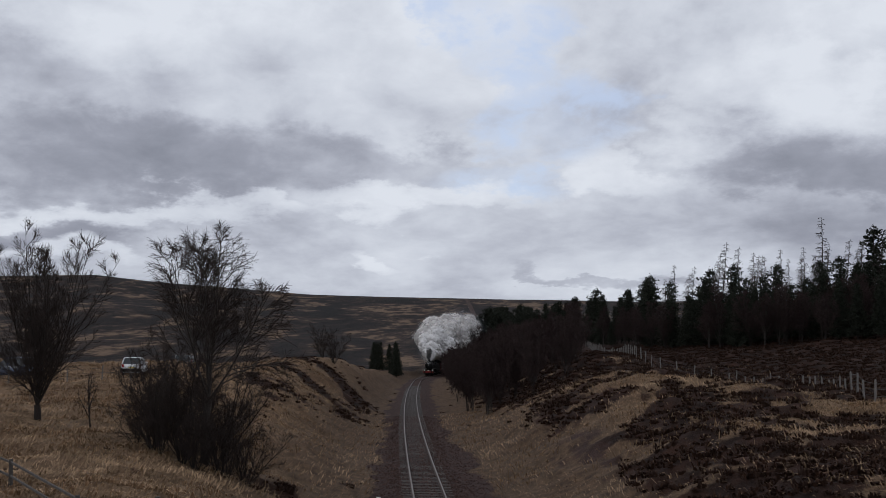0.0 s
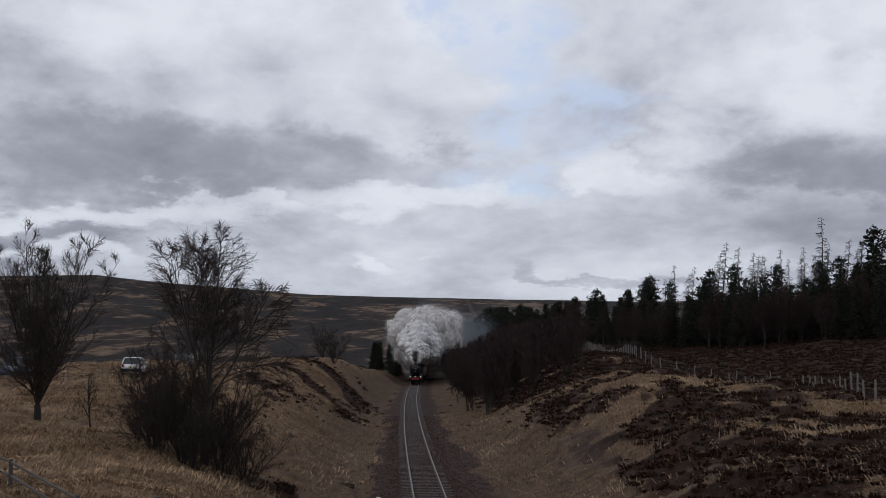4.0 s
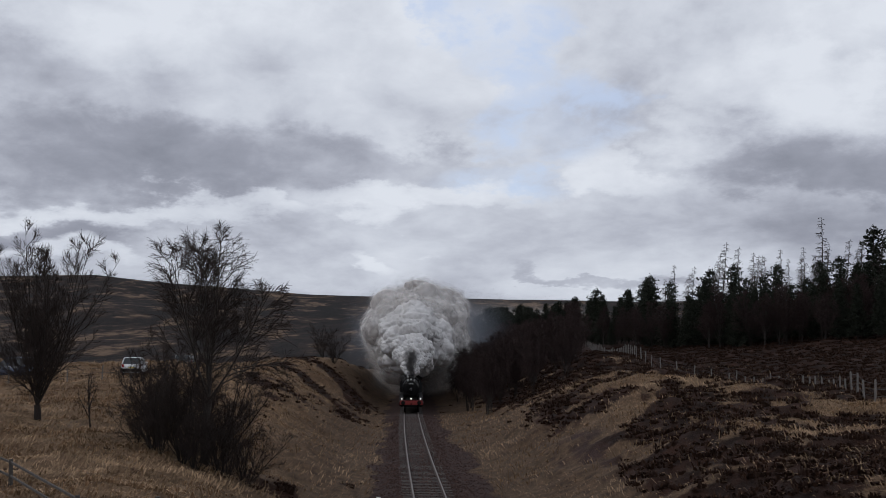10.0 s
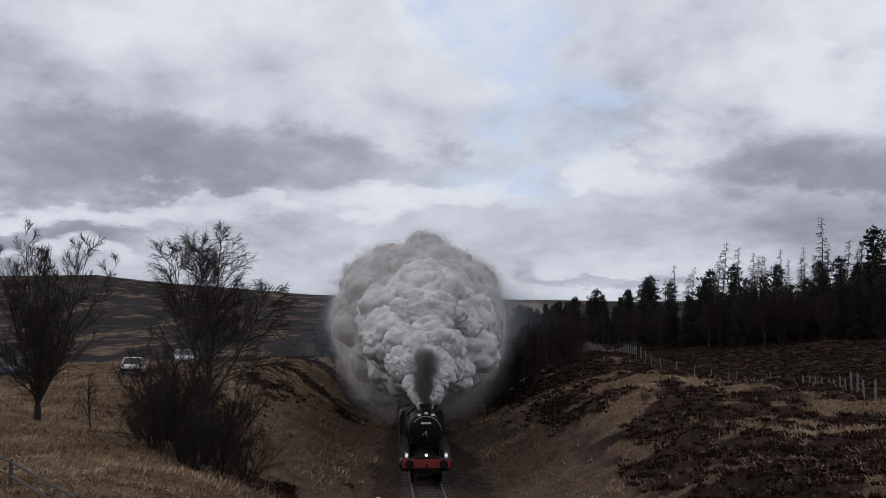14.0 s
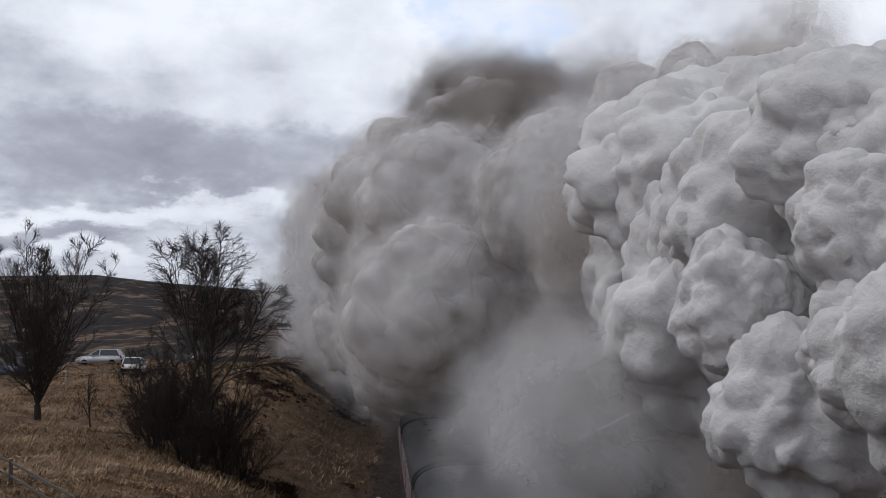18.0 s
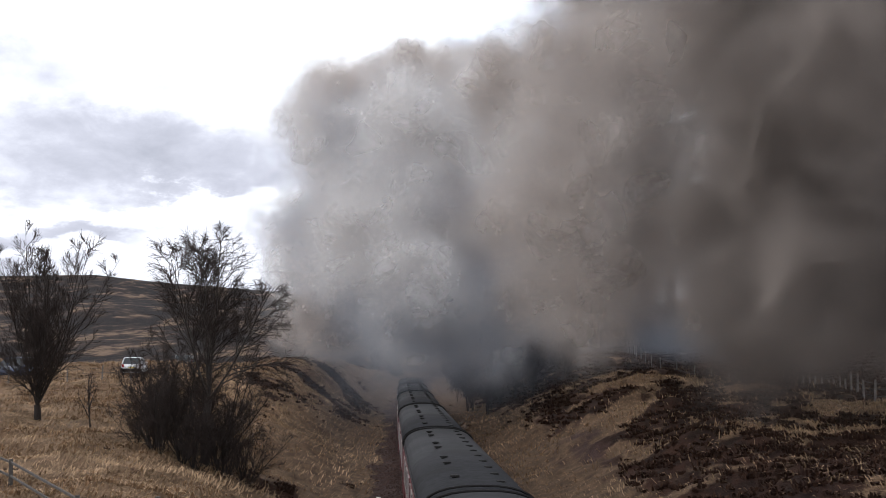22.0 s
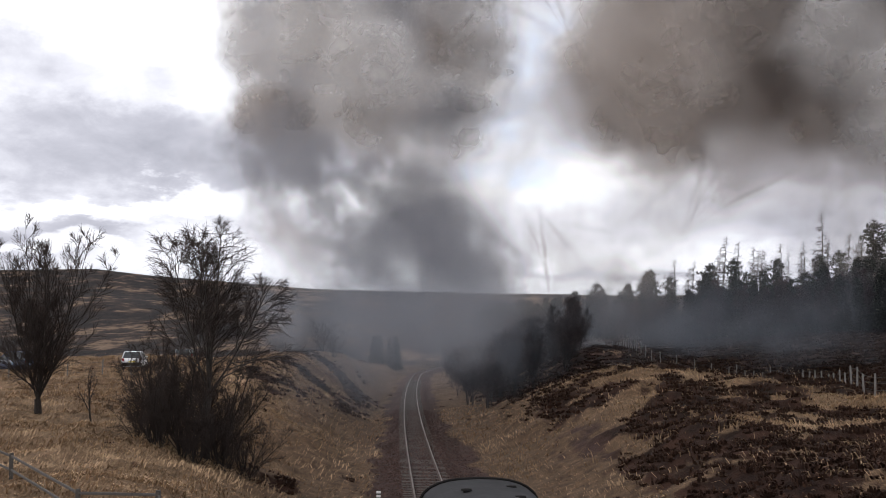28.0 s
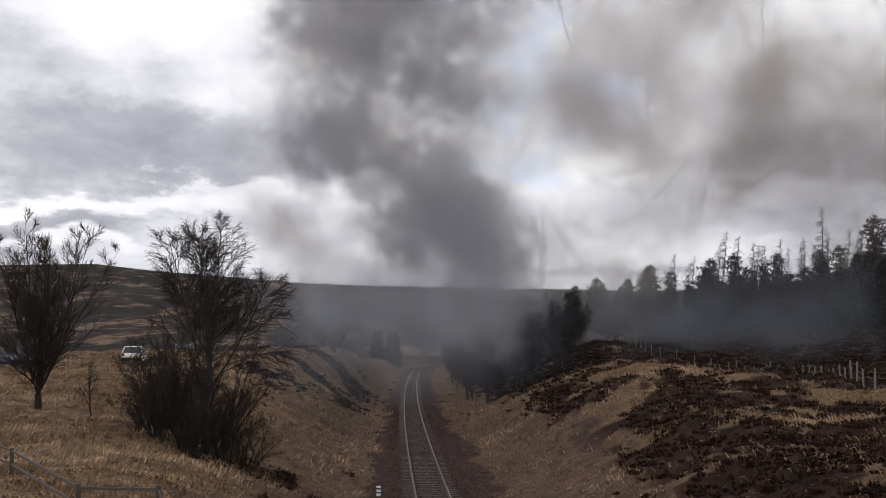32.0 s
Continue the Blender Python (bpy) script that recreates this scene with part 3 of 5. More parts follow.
def coach():
    """A bogie coach from y = 0 to y = LENGTH; the camera sees its roof."""
    e = new("railway_coach")
    tagged(e, "maroon railway coach with a dull grey ribbed roof", "coach", "coaches of the train")
    top_z = [(x, z) for x, z in roof_outline()]
    body = part("body", extrude(bm_new(), [(-1.30, 1.0), (-1.38, 1.7), (-1.37, 3.05), (1.37, 3.05), (1.38, 1.7), (1.30, 1.0)], 0.3, LENGTH - 0.3), MAROON, e)
    roof = part("roof", extrude(bm_new(), top_z + [(1.34, 3.04), (-1.34, 3.04)], 0.28, LENGTH - 0.28), ROOF, e, "dull grey curved roof", True)
    for y in (0.30, LENGTH - 0.36):
        bm = bm_new()
        ring = roof_outline(0.035)
        for (x0, z0), (x1, z1) in zip(ring, ring[1:]):
            rod(bm, (x0, y + 0.03, z0 - 0.02), (x1, y + 0.03, z1 - 0.02), 0.036, 6)
        part("end_moulding", bm, DARK, roof, "black sooty end moulding")
    for x in (-1, 1):
        part("gutter", box(bm_new(), min(x * 1.335, x * 1.385), 0.3, 3.06, max(x * 1.335, x * 1.385), LENGTH - 0.3, 3.12, 0.01), ROOF, e)
    vent = lathe(bm_new(), [(0.11, 0.0), (0.11, 0.04), (0.07, 0.05), (0.07, 0.09), (0.125, 0.10), (0.11, 0.14), (0.001, 0.155)], 12, "Z")
    me = bpy.data.meshes.new("ventilator")
    vent.to_mesh(me)
    vent.free()
    me.materials.append(DARK)
    for k in range(11):
        part("ventilator", me, None, roof, m=Matrix.Translation((0.62, 1.6 + k * 1.65, 3.63)))
        if k % 3 != 1:
            part("ventilator", me, None, roof, m=Matrix.Translation((-0.45, 2.3 + k * 1.65, 3.69)))
    win = box(bm_new(), -0.012, -0.52, 0, 0.012, 0.52, 0.85, 0.005)
    wm = bpy.data.meshes.new("window")
    win.to_mesh(wm)
    win.free()
    wm.materials.append(GLASS)
    frm = bm_new()
    for y0, y1, z0, z1 in ((-0.57, 0.57, -0.05, 0), (-0.57, 0.57, 0.85, 0.9), (-0.57, -0.52, 0, 0.85), (0.52, 0.57, 0, 0.85)):
        box(frm, -0.02, y0, z0, 0.02, y1, z1)
    fm = bpy.data.meshes.new("window_frame")
    frm.to_mesh(fm)
    frm.free()
    fm.materials.append(STEEL)
    for x in (-1.38, 1.38):
        for k in range(8):
            w = part("window", wm, None, e, m=Matrix.Translation((x, 2.9 + k * 2.03, 1.95)))
            part("window_frame", fm, None, w)
        for y in (1.1, LENGTH / 2 - 0.45, LENGTH - 1.1):
            part("door", box(bm_new(), x - 0.02, y - 0.33, 1.1, x + 0.02, y + 0.33, 3.0, 0.01), MAROON, e)
    for y0, y1 in ((-0.05, 0.3), (LENGTH - 0.3, LENGTH + 0.05)):
        part("gangway", box(bm_new(), -0.5, y0, 1.1, 0.5, y1, 3.25, 0.05), DARK, e, "black concertina gangway")
    part("underframe", box(bm_new(), -1.15, 0.5, 0.75, 1.15, LENGTH - 0.5, 1.0), DARK, e)
    part("battery_box", box(bm_new(), -1.2, 8.0, 0.35, 1.2, 11.0, 0.75, 0.03), DARK, e)
    for y in (3.1, LENGTH - 3.1):
        b = part("bogie", box(bm_new(), -1.05, y - 1.8, 0.35, 1.05, y + 1.8, 0.72, 0.04), DARK, e)
        for x in (-0.73, 0.73):
            for d in (-1.3, 1.3):
                w = wheel(b, x, y + d, 0.46, DARK)
    return e


def train_pose(y0, y1):
    """The pose of a vehicle whose ends are at y0 and y1 along the line."""
    a = Vector((float(line_x(y0)), y0, float(line_z(y0))))
    b = Vector((float(line_x(y1)), y1, float(line_z(y1))))
    d = (b - a).normalized()
    side_way = d.cross(Vector((0, 0, 1))).normalized()
    up = side_way.cross(d)
    m = Matrix((side_way, d, up)).transposed().to_4x4()
    m.translation = a
    return m


engine = locomotive()
coal_tender = tender()
first = coach()
coaches = [first]
for k in range(8):
    other = copy_thing(first, Matrix.Translation((0, 0, 0)))
    coaches.append(other)
vehicles = [(engine, 0.0, 11.2), (coal_tender, 11.4, 18.9)] + [(c, 19.2 + k * 19.8, 38.8 + k * 19.8) for k, c in enumerate(coaches)]


def move_train():
    times = [k * 1.0 for k in range(33)]
    for thing, a, b in vehicles:
        walk(thing, [(t, train_pose(front_at(t) + a, front_at(t) + b)) for t in times])


# ---- smoke: rigid billows that drift ----
def smoke_material(name, pale, deep, alpha=1.0, low=0.3, high=0.7, scale=1.3):
    """Scatters light on both sides of its thin layers; alpha: how much a layer hides, broken up by noise."""
    m, n = material(name)
    at = n("ShaderNodeTexCoord", out=3)
    shift = n("ShaderNodeObjectInfo", out="Random")
    moved = n.vec("ADD", at, n("ShaderNodeCombineXYZ", [n.math("MULTIPLY", shift, 37.0), n.math("MULTIPLY", shift, 11.0), 0.0]))
    patch = n.noise(moved, 1.4, 5, 0.6)
    c = n.mix(n.span(patch, 0.3, 0.7), deep, pale)
    fine = n.noise(moved, 5.0, 6, 0.62)
    if alpha == 1:
        bump = n("ShaderNodeBump", {"Height": fine, "Strength": 0.6, "Distance": 0.14})
        body = n("ShaderNodeMixShader", [0.22, n("ShaderNodeBsdfDiffuse", {"Color": c, "Normal": bump}), n("ShaderNodeBsdfTranslucent", {"Color": c})])
    else:
        body = n("ShaderNodeMixShader", [0.5, n("ShaderNodeBsdfDiffuse", {"Color": c}), n("ShaderNodeBsdfTranslucent", {"Color": c})])
    if alpha < 1:
        thin = n.noise(moved, scale, 6, 0.58, distort=0.4)
        layer = n("ShaderNodeVertexColor", layer_name="veil")
        a = n.math("MULTIPLY", n.span(thin, low, high, 0.15, 1.0), n.math("MULTIPLY", layer, alpha), clamp=True)
        body = n("ShaderNodeMixShader", [a, n("ShaderNodeBsdfTransparent"), body])
    n("ShaderNodeOutputMaterial", [body])
    return m


STEAM = smoke_material("white_smoke", (0.80, 0.78, 0.77), (0.62, 0.60, 0.59))
CLOUDY = smoke_material("pale_smoke", (0.84, 0.815, 0.80), (0.66, 0.635, 0.62), 0.34, 0.15, 0.70, 1.2)
BROWN = smoke_material("brown_smoke", (0.66, 0.605, 0.565), (0.48, 0.43, 0.395), 0.62, 0.30, 0.70, 1.5)
# a darker copy of the brown smoke: shade from smoke overhead in its colour
SHADED_BROWN = smoke_material("shaded_brown_smoke", (0.32, 0.28, 0.252), (0.22, 0.19, 0.17), 0.55, 0.30, 0.70, 1.5)
PALE = smoke_material("fresh_smoke", (0.88, 0.865, 0.855), (0.70, 0.685, 0.675), 0.50, 0.32, 0.70, 1.6)
HAZE = smoke_material("grey_smoke", (0.48, 0.49, 0.525), (0.35, 0.36, 0.395), 0.35, 0.36, 0.66, 1.6)
SOOTY = smoke_material("sooty_smoke", (0.27, 0.26, 0.255), (0.15, 0.143, 0.14), 0.45, 0.30, 0.62, 1.6)
VEIL = smoke_material("thin_blue_haze", (0.33, 0.355, 0.40), (0.25, 0.275, 0.315), 0.065, 0.30, 0.70, 1.2)
TAN = smoke_material("thin_tan_haze", (0.62, 0.565, 0.53), (0.46, 0.42, 0.395), 0.22, 0.34, 0.68, 1.1)


def billow(seed, level, cells, radius=1.0):
    """A ball whose surface bulges in lobes upon lobes, as arrays of vertices and faces."""
    bm = bm_new()
    bmesh.ops.create_icosphere(bm, subdivisions=level, radius=1.0)
    bm.verts.ensure_lookup_table()
    p = np.array([v.co[:] for v in bm.verts])
    f = np.array([[v.index for v in q.verts] for q in bm.faces])
    bm.free()
    r = np.random.RandomState(seed)
    base = p * (1 + 0.22 * waves(p[:, 0] * 3 + seed, p[:, 1] * 3 + p[:, 2] * 2, 0.9, seed)[:, None])
    out = np.zeros(len(p))
    for count, amp in cells:
        c = r.normal(size=(count, 3))
        c /= np.linalg.norm(c, axis=1)[:, None]
        w = np.zeros(len(p))
        reach = 2.6 / math.sqrt(count)
        power = r.uniform(0.45, 1.0, count)
        for k in range(count):
            e = np.linalg.norm(p - c[k], axis=1) / reach
            w = np.maximum(w, power[k] * np.sqrt(np.maximum(0, 1 - e * e)))
        out += amp * w
    return base * (0.76 + out)[:, None] * radius, f


def puff_mesh(shells, mat):
    """Nested layers, each with how much it hides."""
    verts, faces, veil, n = [], [], [], 0
    for (v, f), a in shells:
        verts.append(v)
        faces.append(f + n)
        veil += list(np.broadcast_to(a, len(v)))
        n += len(v)
    me = raw("puff", np.concatenate(verts), np.concatenate(faces), mat, True)
    layer = me.color_attributes.new("veil", "FLOAT_COLOR", "POINT")
    a = np.array(veil, np.float32)
    layer.data.foreach_set("color", np.stack([a, a, a, np.ones_like(a)], 1).reshape(-1))
    return me


LOBES = ((20, 0.32), (110, 0.19), (620, 0.085))
DENSE = [puff_mesh([(billow(k, 5, LOBES), 1.0)], STEAM) for k in range(5)]




def discs(centres, ups, sizes, r):
    """Flakes of smoke that thin out to nothing at their rims: vertices, faces and how much each vertex hides."""
    verts, faces, veil = [], [], []
    for c, up, q in zip(centres, ups, sizes):
        up = up / np.linalg.norm(up)
        e = np.cross(up, r.normal(size=3))
        e /= np.linalg.norm(e)
        g = np.cross(up, e)
        n = len(verts)
        verts.append(c)
        veil.append(1.0)
        for radius, a in ((0.4, 0.72), (0.75, 0.24), (1.1, 0.0)):
            for j in range(9):
                w = 2 * math.pi * j / 9
                verts.append(c + (e * math.cos(w) + g * math.sin(w)) * radius * q * r.uniform(0.82, 1.18) + up * q * r.uniform(-0.05, 0.05))
                veil.append(a)
        for j in range(9):
            i = (j + 1) % 9
            faces.append((n, n + 1 + j, n + 1 + i))
            for ring in (1, 10):
                faces.append((n + ring + j, n + ring + 9 + j, n + ring + i))
                faces.append((n + ring + i, n + ring + 9 + j, n + ring + 9 + i))
    return (np.array(verts), np.array(faces)), np.array(veil)


def soft(seed, mat, count=36, size=0.56):
    """A loose puff: flakes that lie across the line of the wind, more or less."""
    r = np.random.RandomState(seed)
    ways = r.normal(size=(count, 3))
    ways /= np.linalg.norm(ways, axis=1)[:, None]
    centres = ways * (0.74 * r.random_sample(count) ** 0.5)[:, None]
    ups = np.array((0, 1.0, 0)) + r.normal(size=(count, 3)) * 0.42
    return puff_mesh([discs(centres, ups, size * r.uniform(0.7, 1.35, count), r)], mat)


def fluff(seed, mat, count=280):
    """A lobed core with a coat of soft flakes lying along its lobes, so that its outline frays."""
    v, f = billow(seed, 5, ((15, 0.36), (75, 0.18), (420, 0.065)), 0.95)
    r = np.random.RandomState(seed + 500)
    p = v[r.choice(len(v), count, False)]
    ups = p / np.linalg.norm(p, axis=1)[:, None] + r.normal(size=p.shape) * 0.4
    return puff_mesh([((v * 0.92, f), 8.0), discs(p * r.uniform(0.88, 1.0, (count, 1)), ups, r.uniform(0.20, 0.36, count), r)], mat)


LOOSE = [fluff(20 + 3 * k, CLOUDY) for k in range(4)]
SOFT = [soft(40 + 5 * k, BROWN) for k in range(4)]
FRESH = [soft(60 + 5 * k, PALE) for k in range(3)]
MURKY = [soft(170 + 5 * k, SHADED_BROWN) for k in range(2)]
THIN = [soft(80 + 5 * k, HAZE, 10) for k in range(4)]
FAINT = [soft(110 + 5 * k, VEIL, 20) for k in range(2)]
WARM = [soft(150 + 5 * k, TAN, 14) for k in range(2)]
BLACK_PUFFS = [soft(130 + 5 * k, SOOTY, 36) for k in range(2)]
smoke = tagged(new("smoke_plume"), "billowing white and grey smoke drifting from the engine", "smoke")
rnd = random.Random(11)
TIMES = [k * 1.0 for k in range(15)] + [14.5 + 0.5 * k for k in range(18)] + [24.0 + k for k in range(9)]


def lobe(meshes, r, squash=0.12):
    ob = part("puff", rnd.choice(meshes), None, smoke)
    if meshes is not DENSE:
        tagged(ob, kind="stuff")
    ob.scale = (r, r * rnd.uniform(1 - squash, 1 + squash), r * rnd.uniform(1 - squash, 1 + squash))
    return ob


def plume(t, b, ox, oz):
    """A place in the plume that the engine trails: b metres behind the chimney, offset across and up."""
    y = front_at(t) + 2.35 + b
    rise = 3.9 + 5.6 * (1 - math.exp(-b / 9))
    return Vector((float(line_x(y)) + ox + 0.02 * b, y, float(line_z(y)) + rise + oz))


def plume_radius(b):
    return 0.30 + 6.9 * (1 - math.exp(-b / 20))


def glide(a, b, f):
    return a + (b - a) * f


dense, soft_puffs = [], []
b = 0.3
while b < 62:
    R = plume_radius(b)
    n_here = 5
    for k in range(n_here):
        a = 2 * math.pi * (k + rnd.random()) / n_here
        r = R * rnd.uniform(0.32, 0.62)
        o = R * rnd.uniform(0.36, 0.80)
        dense.append((lobe(DENSE if b < 16 else LOOSE, r, 0.2), b + rnd.uniform(-0.3, 0.3) * R, o * math.cos(a) * 1.05, o * math.sin(a), r, rnd.random(), rnd.random()))
    b += max(0.35, R * 0.5)


sooty = []
for k in range(9):
    sooty.append((lobe(BLACK_PUFFS, 0.50 + 0.05 * k), 0.06 * k, rnd.uniform(-0.15, 0.15), 0.05 + 0.27 * k, rnd.random()))


def sooty_rows(b, ox, oz, h):
    """The dark blast over the chimney goes with the engine all the way."""
    return [(t, Matrix.Translation(plume(t, b, ox, oz)) @ Euler((radians(-25 * t), 0, h * 6.3)).to_matrix().to_4x4()) for t in TIMES]


def dense_rows(b, ox, oz, r, h1, h2):
    """With the engine as far as the bridge; then left hanging, blown to the right and upward."""
    rows = []
    stop = 16.4 + 0.5 * h1 + (0.7 * max(0, 1 - b / 14))
    for t in TIMES:
        p = plume(min(t, stop), b, ox, oz)
        lean = 0.8 * max(0, min(t, stop) - 15.0) ** 1.5 * math.exp(-b / 16)
        p.x += lean
        d = max(0.0, t - stop)
        if b < 25:
            p += Vector((2.6 + 1.4 * h2 + 0.05 * b, -2.0 - 1.5 * h1, 0.5 + 1.2 * h2)) * d + Vector((1.7, 0, 0.3)) * max(0, d - 0.8) ** 2
        else:
            p += Vector((0.35 + 0.9 * h2, -0.5, 0.5 + 0.8 * h1)) * d + Vector((1.8, 0, 1.6)) * max(0, d - 1.2) ** 1.8
        turn = 16 * t * (0.4 + h2)
        rows.append((t, Matrix.Translation(p) @ Euler((radians(-turn * 0.8), radians(turn * (h1 - 0.5)), h1 * 6.3)).to_matrix().to_4x4()))
    return rows


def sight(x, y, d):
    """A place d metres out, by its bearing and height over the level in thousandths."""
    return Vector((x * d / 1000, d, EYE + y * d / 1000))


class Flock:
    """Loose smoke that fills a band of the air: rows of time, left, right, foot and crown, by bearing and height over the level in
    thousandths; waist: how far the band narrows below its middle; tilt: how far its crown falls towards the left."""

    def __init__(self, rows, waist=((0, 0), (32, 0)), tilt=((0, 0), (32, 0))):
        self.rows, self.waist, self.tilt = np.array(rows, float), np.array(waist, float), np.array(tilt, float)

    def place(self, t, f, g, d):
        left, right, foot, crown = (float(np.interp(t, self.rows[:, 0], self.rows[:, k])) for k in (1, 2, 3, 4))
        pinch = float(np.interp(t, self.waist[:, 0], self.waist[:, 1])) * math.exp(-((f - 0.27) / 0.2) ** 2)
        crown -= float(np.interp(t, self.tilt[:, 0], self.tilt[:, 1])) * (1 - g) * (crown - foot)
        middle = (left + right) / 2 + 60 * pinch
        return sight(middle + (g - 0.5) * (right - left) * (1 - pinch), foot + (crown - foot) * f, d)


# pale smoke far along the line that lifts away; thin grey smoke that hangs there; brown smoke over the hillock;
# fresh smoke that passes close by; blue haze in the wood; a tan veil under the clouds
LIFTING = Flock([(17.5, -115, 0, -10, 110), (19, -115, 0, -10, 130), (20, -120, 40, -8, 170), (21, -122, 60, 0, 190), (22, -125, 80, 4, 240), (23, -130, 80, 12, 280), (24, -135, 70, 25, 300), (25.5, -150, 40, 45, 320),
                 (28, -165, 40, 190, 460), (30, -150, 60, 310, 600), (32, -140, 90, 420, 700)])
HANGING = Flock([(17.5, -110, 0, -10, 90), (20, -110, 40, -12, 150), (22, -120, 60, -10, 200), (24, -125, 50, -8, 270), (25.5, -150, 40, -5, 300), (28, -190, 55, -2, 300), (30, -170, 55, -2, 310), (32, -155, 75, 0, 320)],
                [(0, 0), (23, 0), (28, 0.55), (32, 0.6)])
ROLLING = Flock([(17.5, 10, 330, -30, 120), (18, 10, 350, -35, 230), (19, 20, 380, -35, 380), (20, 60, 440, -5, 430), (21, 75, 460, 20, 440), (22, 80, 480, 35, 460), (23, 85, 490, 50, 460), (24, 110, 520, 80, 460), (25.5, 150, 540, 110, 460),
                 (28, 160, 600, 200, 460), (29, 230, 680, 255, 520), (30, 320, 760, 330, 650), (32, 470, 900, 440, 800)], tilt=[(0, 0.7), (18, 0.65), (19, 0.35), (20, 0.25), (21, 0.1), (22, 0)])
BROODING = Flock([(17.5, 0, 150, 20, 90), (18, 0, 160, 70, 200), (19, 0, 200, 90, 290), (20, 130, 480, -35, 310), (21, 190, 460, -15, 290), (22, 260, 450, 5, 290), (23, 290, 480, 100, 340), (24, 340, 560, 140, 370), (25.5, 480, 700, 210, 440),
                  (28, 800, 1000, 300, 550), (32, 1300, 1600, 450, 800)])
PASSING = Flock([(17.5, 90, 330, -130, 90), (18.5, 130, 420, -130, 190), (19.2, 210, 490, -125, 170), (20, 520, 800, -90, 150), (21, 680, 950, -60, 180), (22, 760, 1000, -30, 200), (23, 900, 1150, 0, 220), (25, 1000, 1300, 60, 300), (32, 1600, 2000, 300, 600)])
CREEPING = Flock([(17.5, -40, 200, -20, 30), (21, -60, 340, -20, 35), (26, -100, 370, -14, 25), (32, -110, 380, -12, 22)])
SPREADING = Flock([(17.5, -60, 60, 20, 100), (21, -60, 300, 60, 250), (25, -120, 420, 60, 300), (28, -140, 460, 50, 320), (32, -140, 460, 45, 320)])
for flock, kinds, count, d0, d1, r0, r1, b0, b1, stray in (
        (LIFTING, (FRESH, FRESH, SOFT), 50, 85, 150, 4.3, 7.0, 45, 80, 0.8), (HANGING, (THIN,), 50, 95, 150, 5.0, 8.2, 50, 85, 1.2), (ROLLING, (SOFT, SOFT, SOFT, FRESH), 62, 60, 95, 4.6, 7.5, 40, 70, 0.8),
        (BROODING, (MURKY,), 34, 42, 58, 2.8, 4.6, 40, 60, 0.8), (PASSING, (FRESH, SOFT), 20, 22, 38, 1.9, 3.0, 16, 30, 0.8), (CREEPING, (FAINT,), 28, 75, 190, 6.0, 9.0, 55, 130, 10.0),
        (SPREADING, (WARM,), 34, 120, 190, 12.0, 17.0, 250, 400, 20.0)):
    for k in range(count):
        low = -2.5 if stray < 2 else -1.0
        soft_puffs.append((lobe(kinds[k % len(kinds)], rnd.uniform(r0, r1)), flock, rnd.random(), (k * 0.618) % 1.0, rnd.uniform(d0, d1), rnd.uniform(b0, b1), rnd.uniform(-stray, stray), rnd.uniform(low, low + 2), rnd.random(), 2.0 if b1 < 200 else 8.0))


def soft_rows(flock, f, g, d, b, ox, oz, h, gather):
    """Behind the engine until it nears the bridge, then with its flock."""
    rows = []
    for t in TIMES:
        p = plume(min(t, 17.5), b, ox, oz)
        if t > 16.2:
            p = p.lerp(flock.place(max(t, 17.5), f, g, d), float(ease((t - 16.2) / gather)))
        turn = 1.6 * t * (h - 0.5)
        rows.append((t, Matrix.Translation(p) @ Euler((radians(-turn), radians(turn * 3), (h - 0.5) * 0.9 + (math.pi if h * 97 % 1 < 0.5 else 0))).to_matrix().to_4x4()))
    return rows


def move_smoke():
    for ob, *slot in dense:
        walk(ob, dense_rows(*slot))
    for ob, *slot in sooty:
        walk(ob, sooty_rows(*slot))
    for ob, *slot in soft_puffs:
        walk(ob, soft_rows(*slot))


# ---- plants ----
BARK = plain("grey_bark", (0.034, 0.028, 0.025), 0.9, 0, 6, 0.35, (0.03, 0.028, 0.024), 0.5, 0.4, spec=0.1)
BIRCH_BARK = plain("birch_bark", (0.06, 0.052, 0.047), 0.8, 0, 2.5, 0.4, (0.02, 0.017, 0.016), 0.9, 0.3, spec=0.1)
TWIG = plain("bare_twigs", (0.044, 0.034, 0.030), 0.9, 0, 3, 0.3, (0.05, 0.03, 0.028), 0.4, 0.0, spec=0.1)
SCRUB = plain("purple_brown_twigs", (0.042, 0.028, 0.026), 0.95, 0, 2, 0.3, (0.012, 0.009, 0.009), 0.5, 0.0, spec=0.1)
NEEDLE = plain("dark_needles", (0.025, 0.028, 0.020), 0.9, 0, 1.5, 0.4, (0.012, 0.012, 0.009), 0.5, 0.0, spec=0.1)
LARCH = plain("bare_larch", (0.055, 0.044, 0.038), 0.95, 0, 2, 0.3, (0.016, 0.012, 0.01), 0.4, 0.0, spec=0.1)


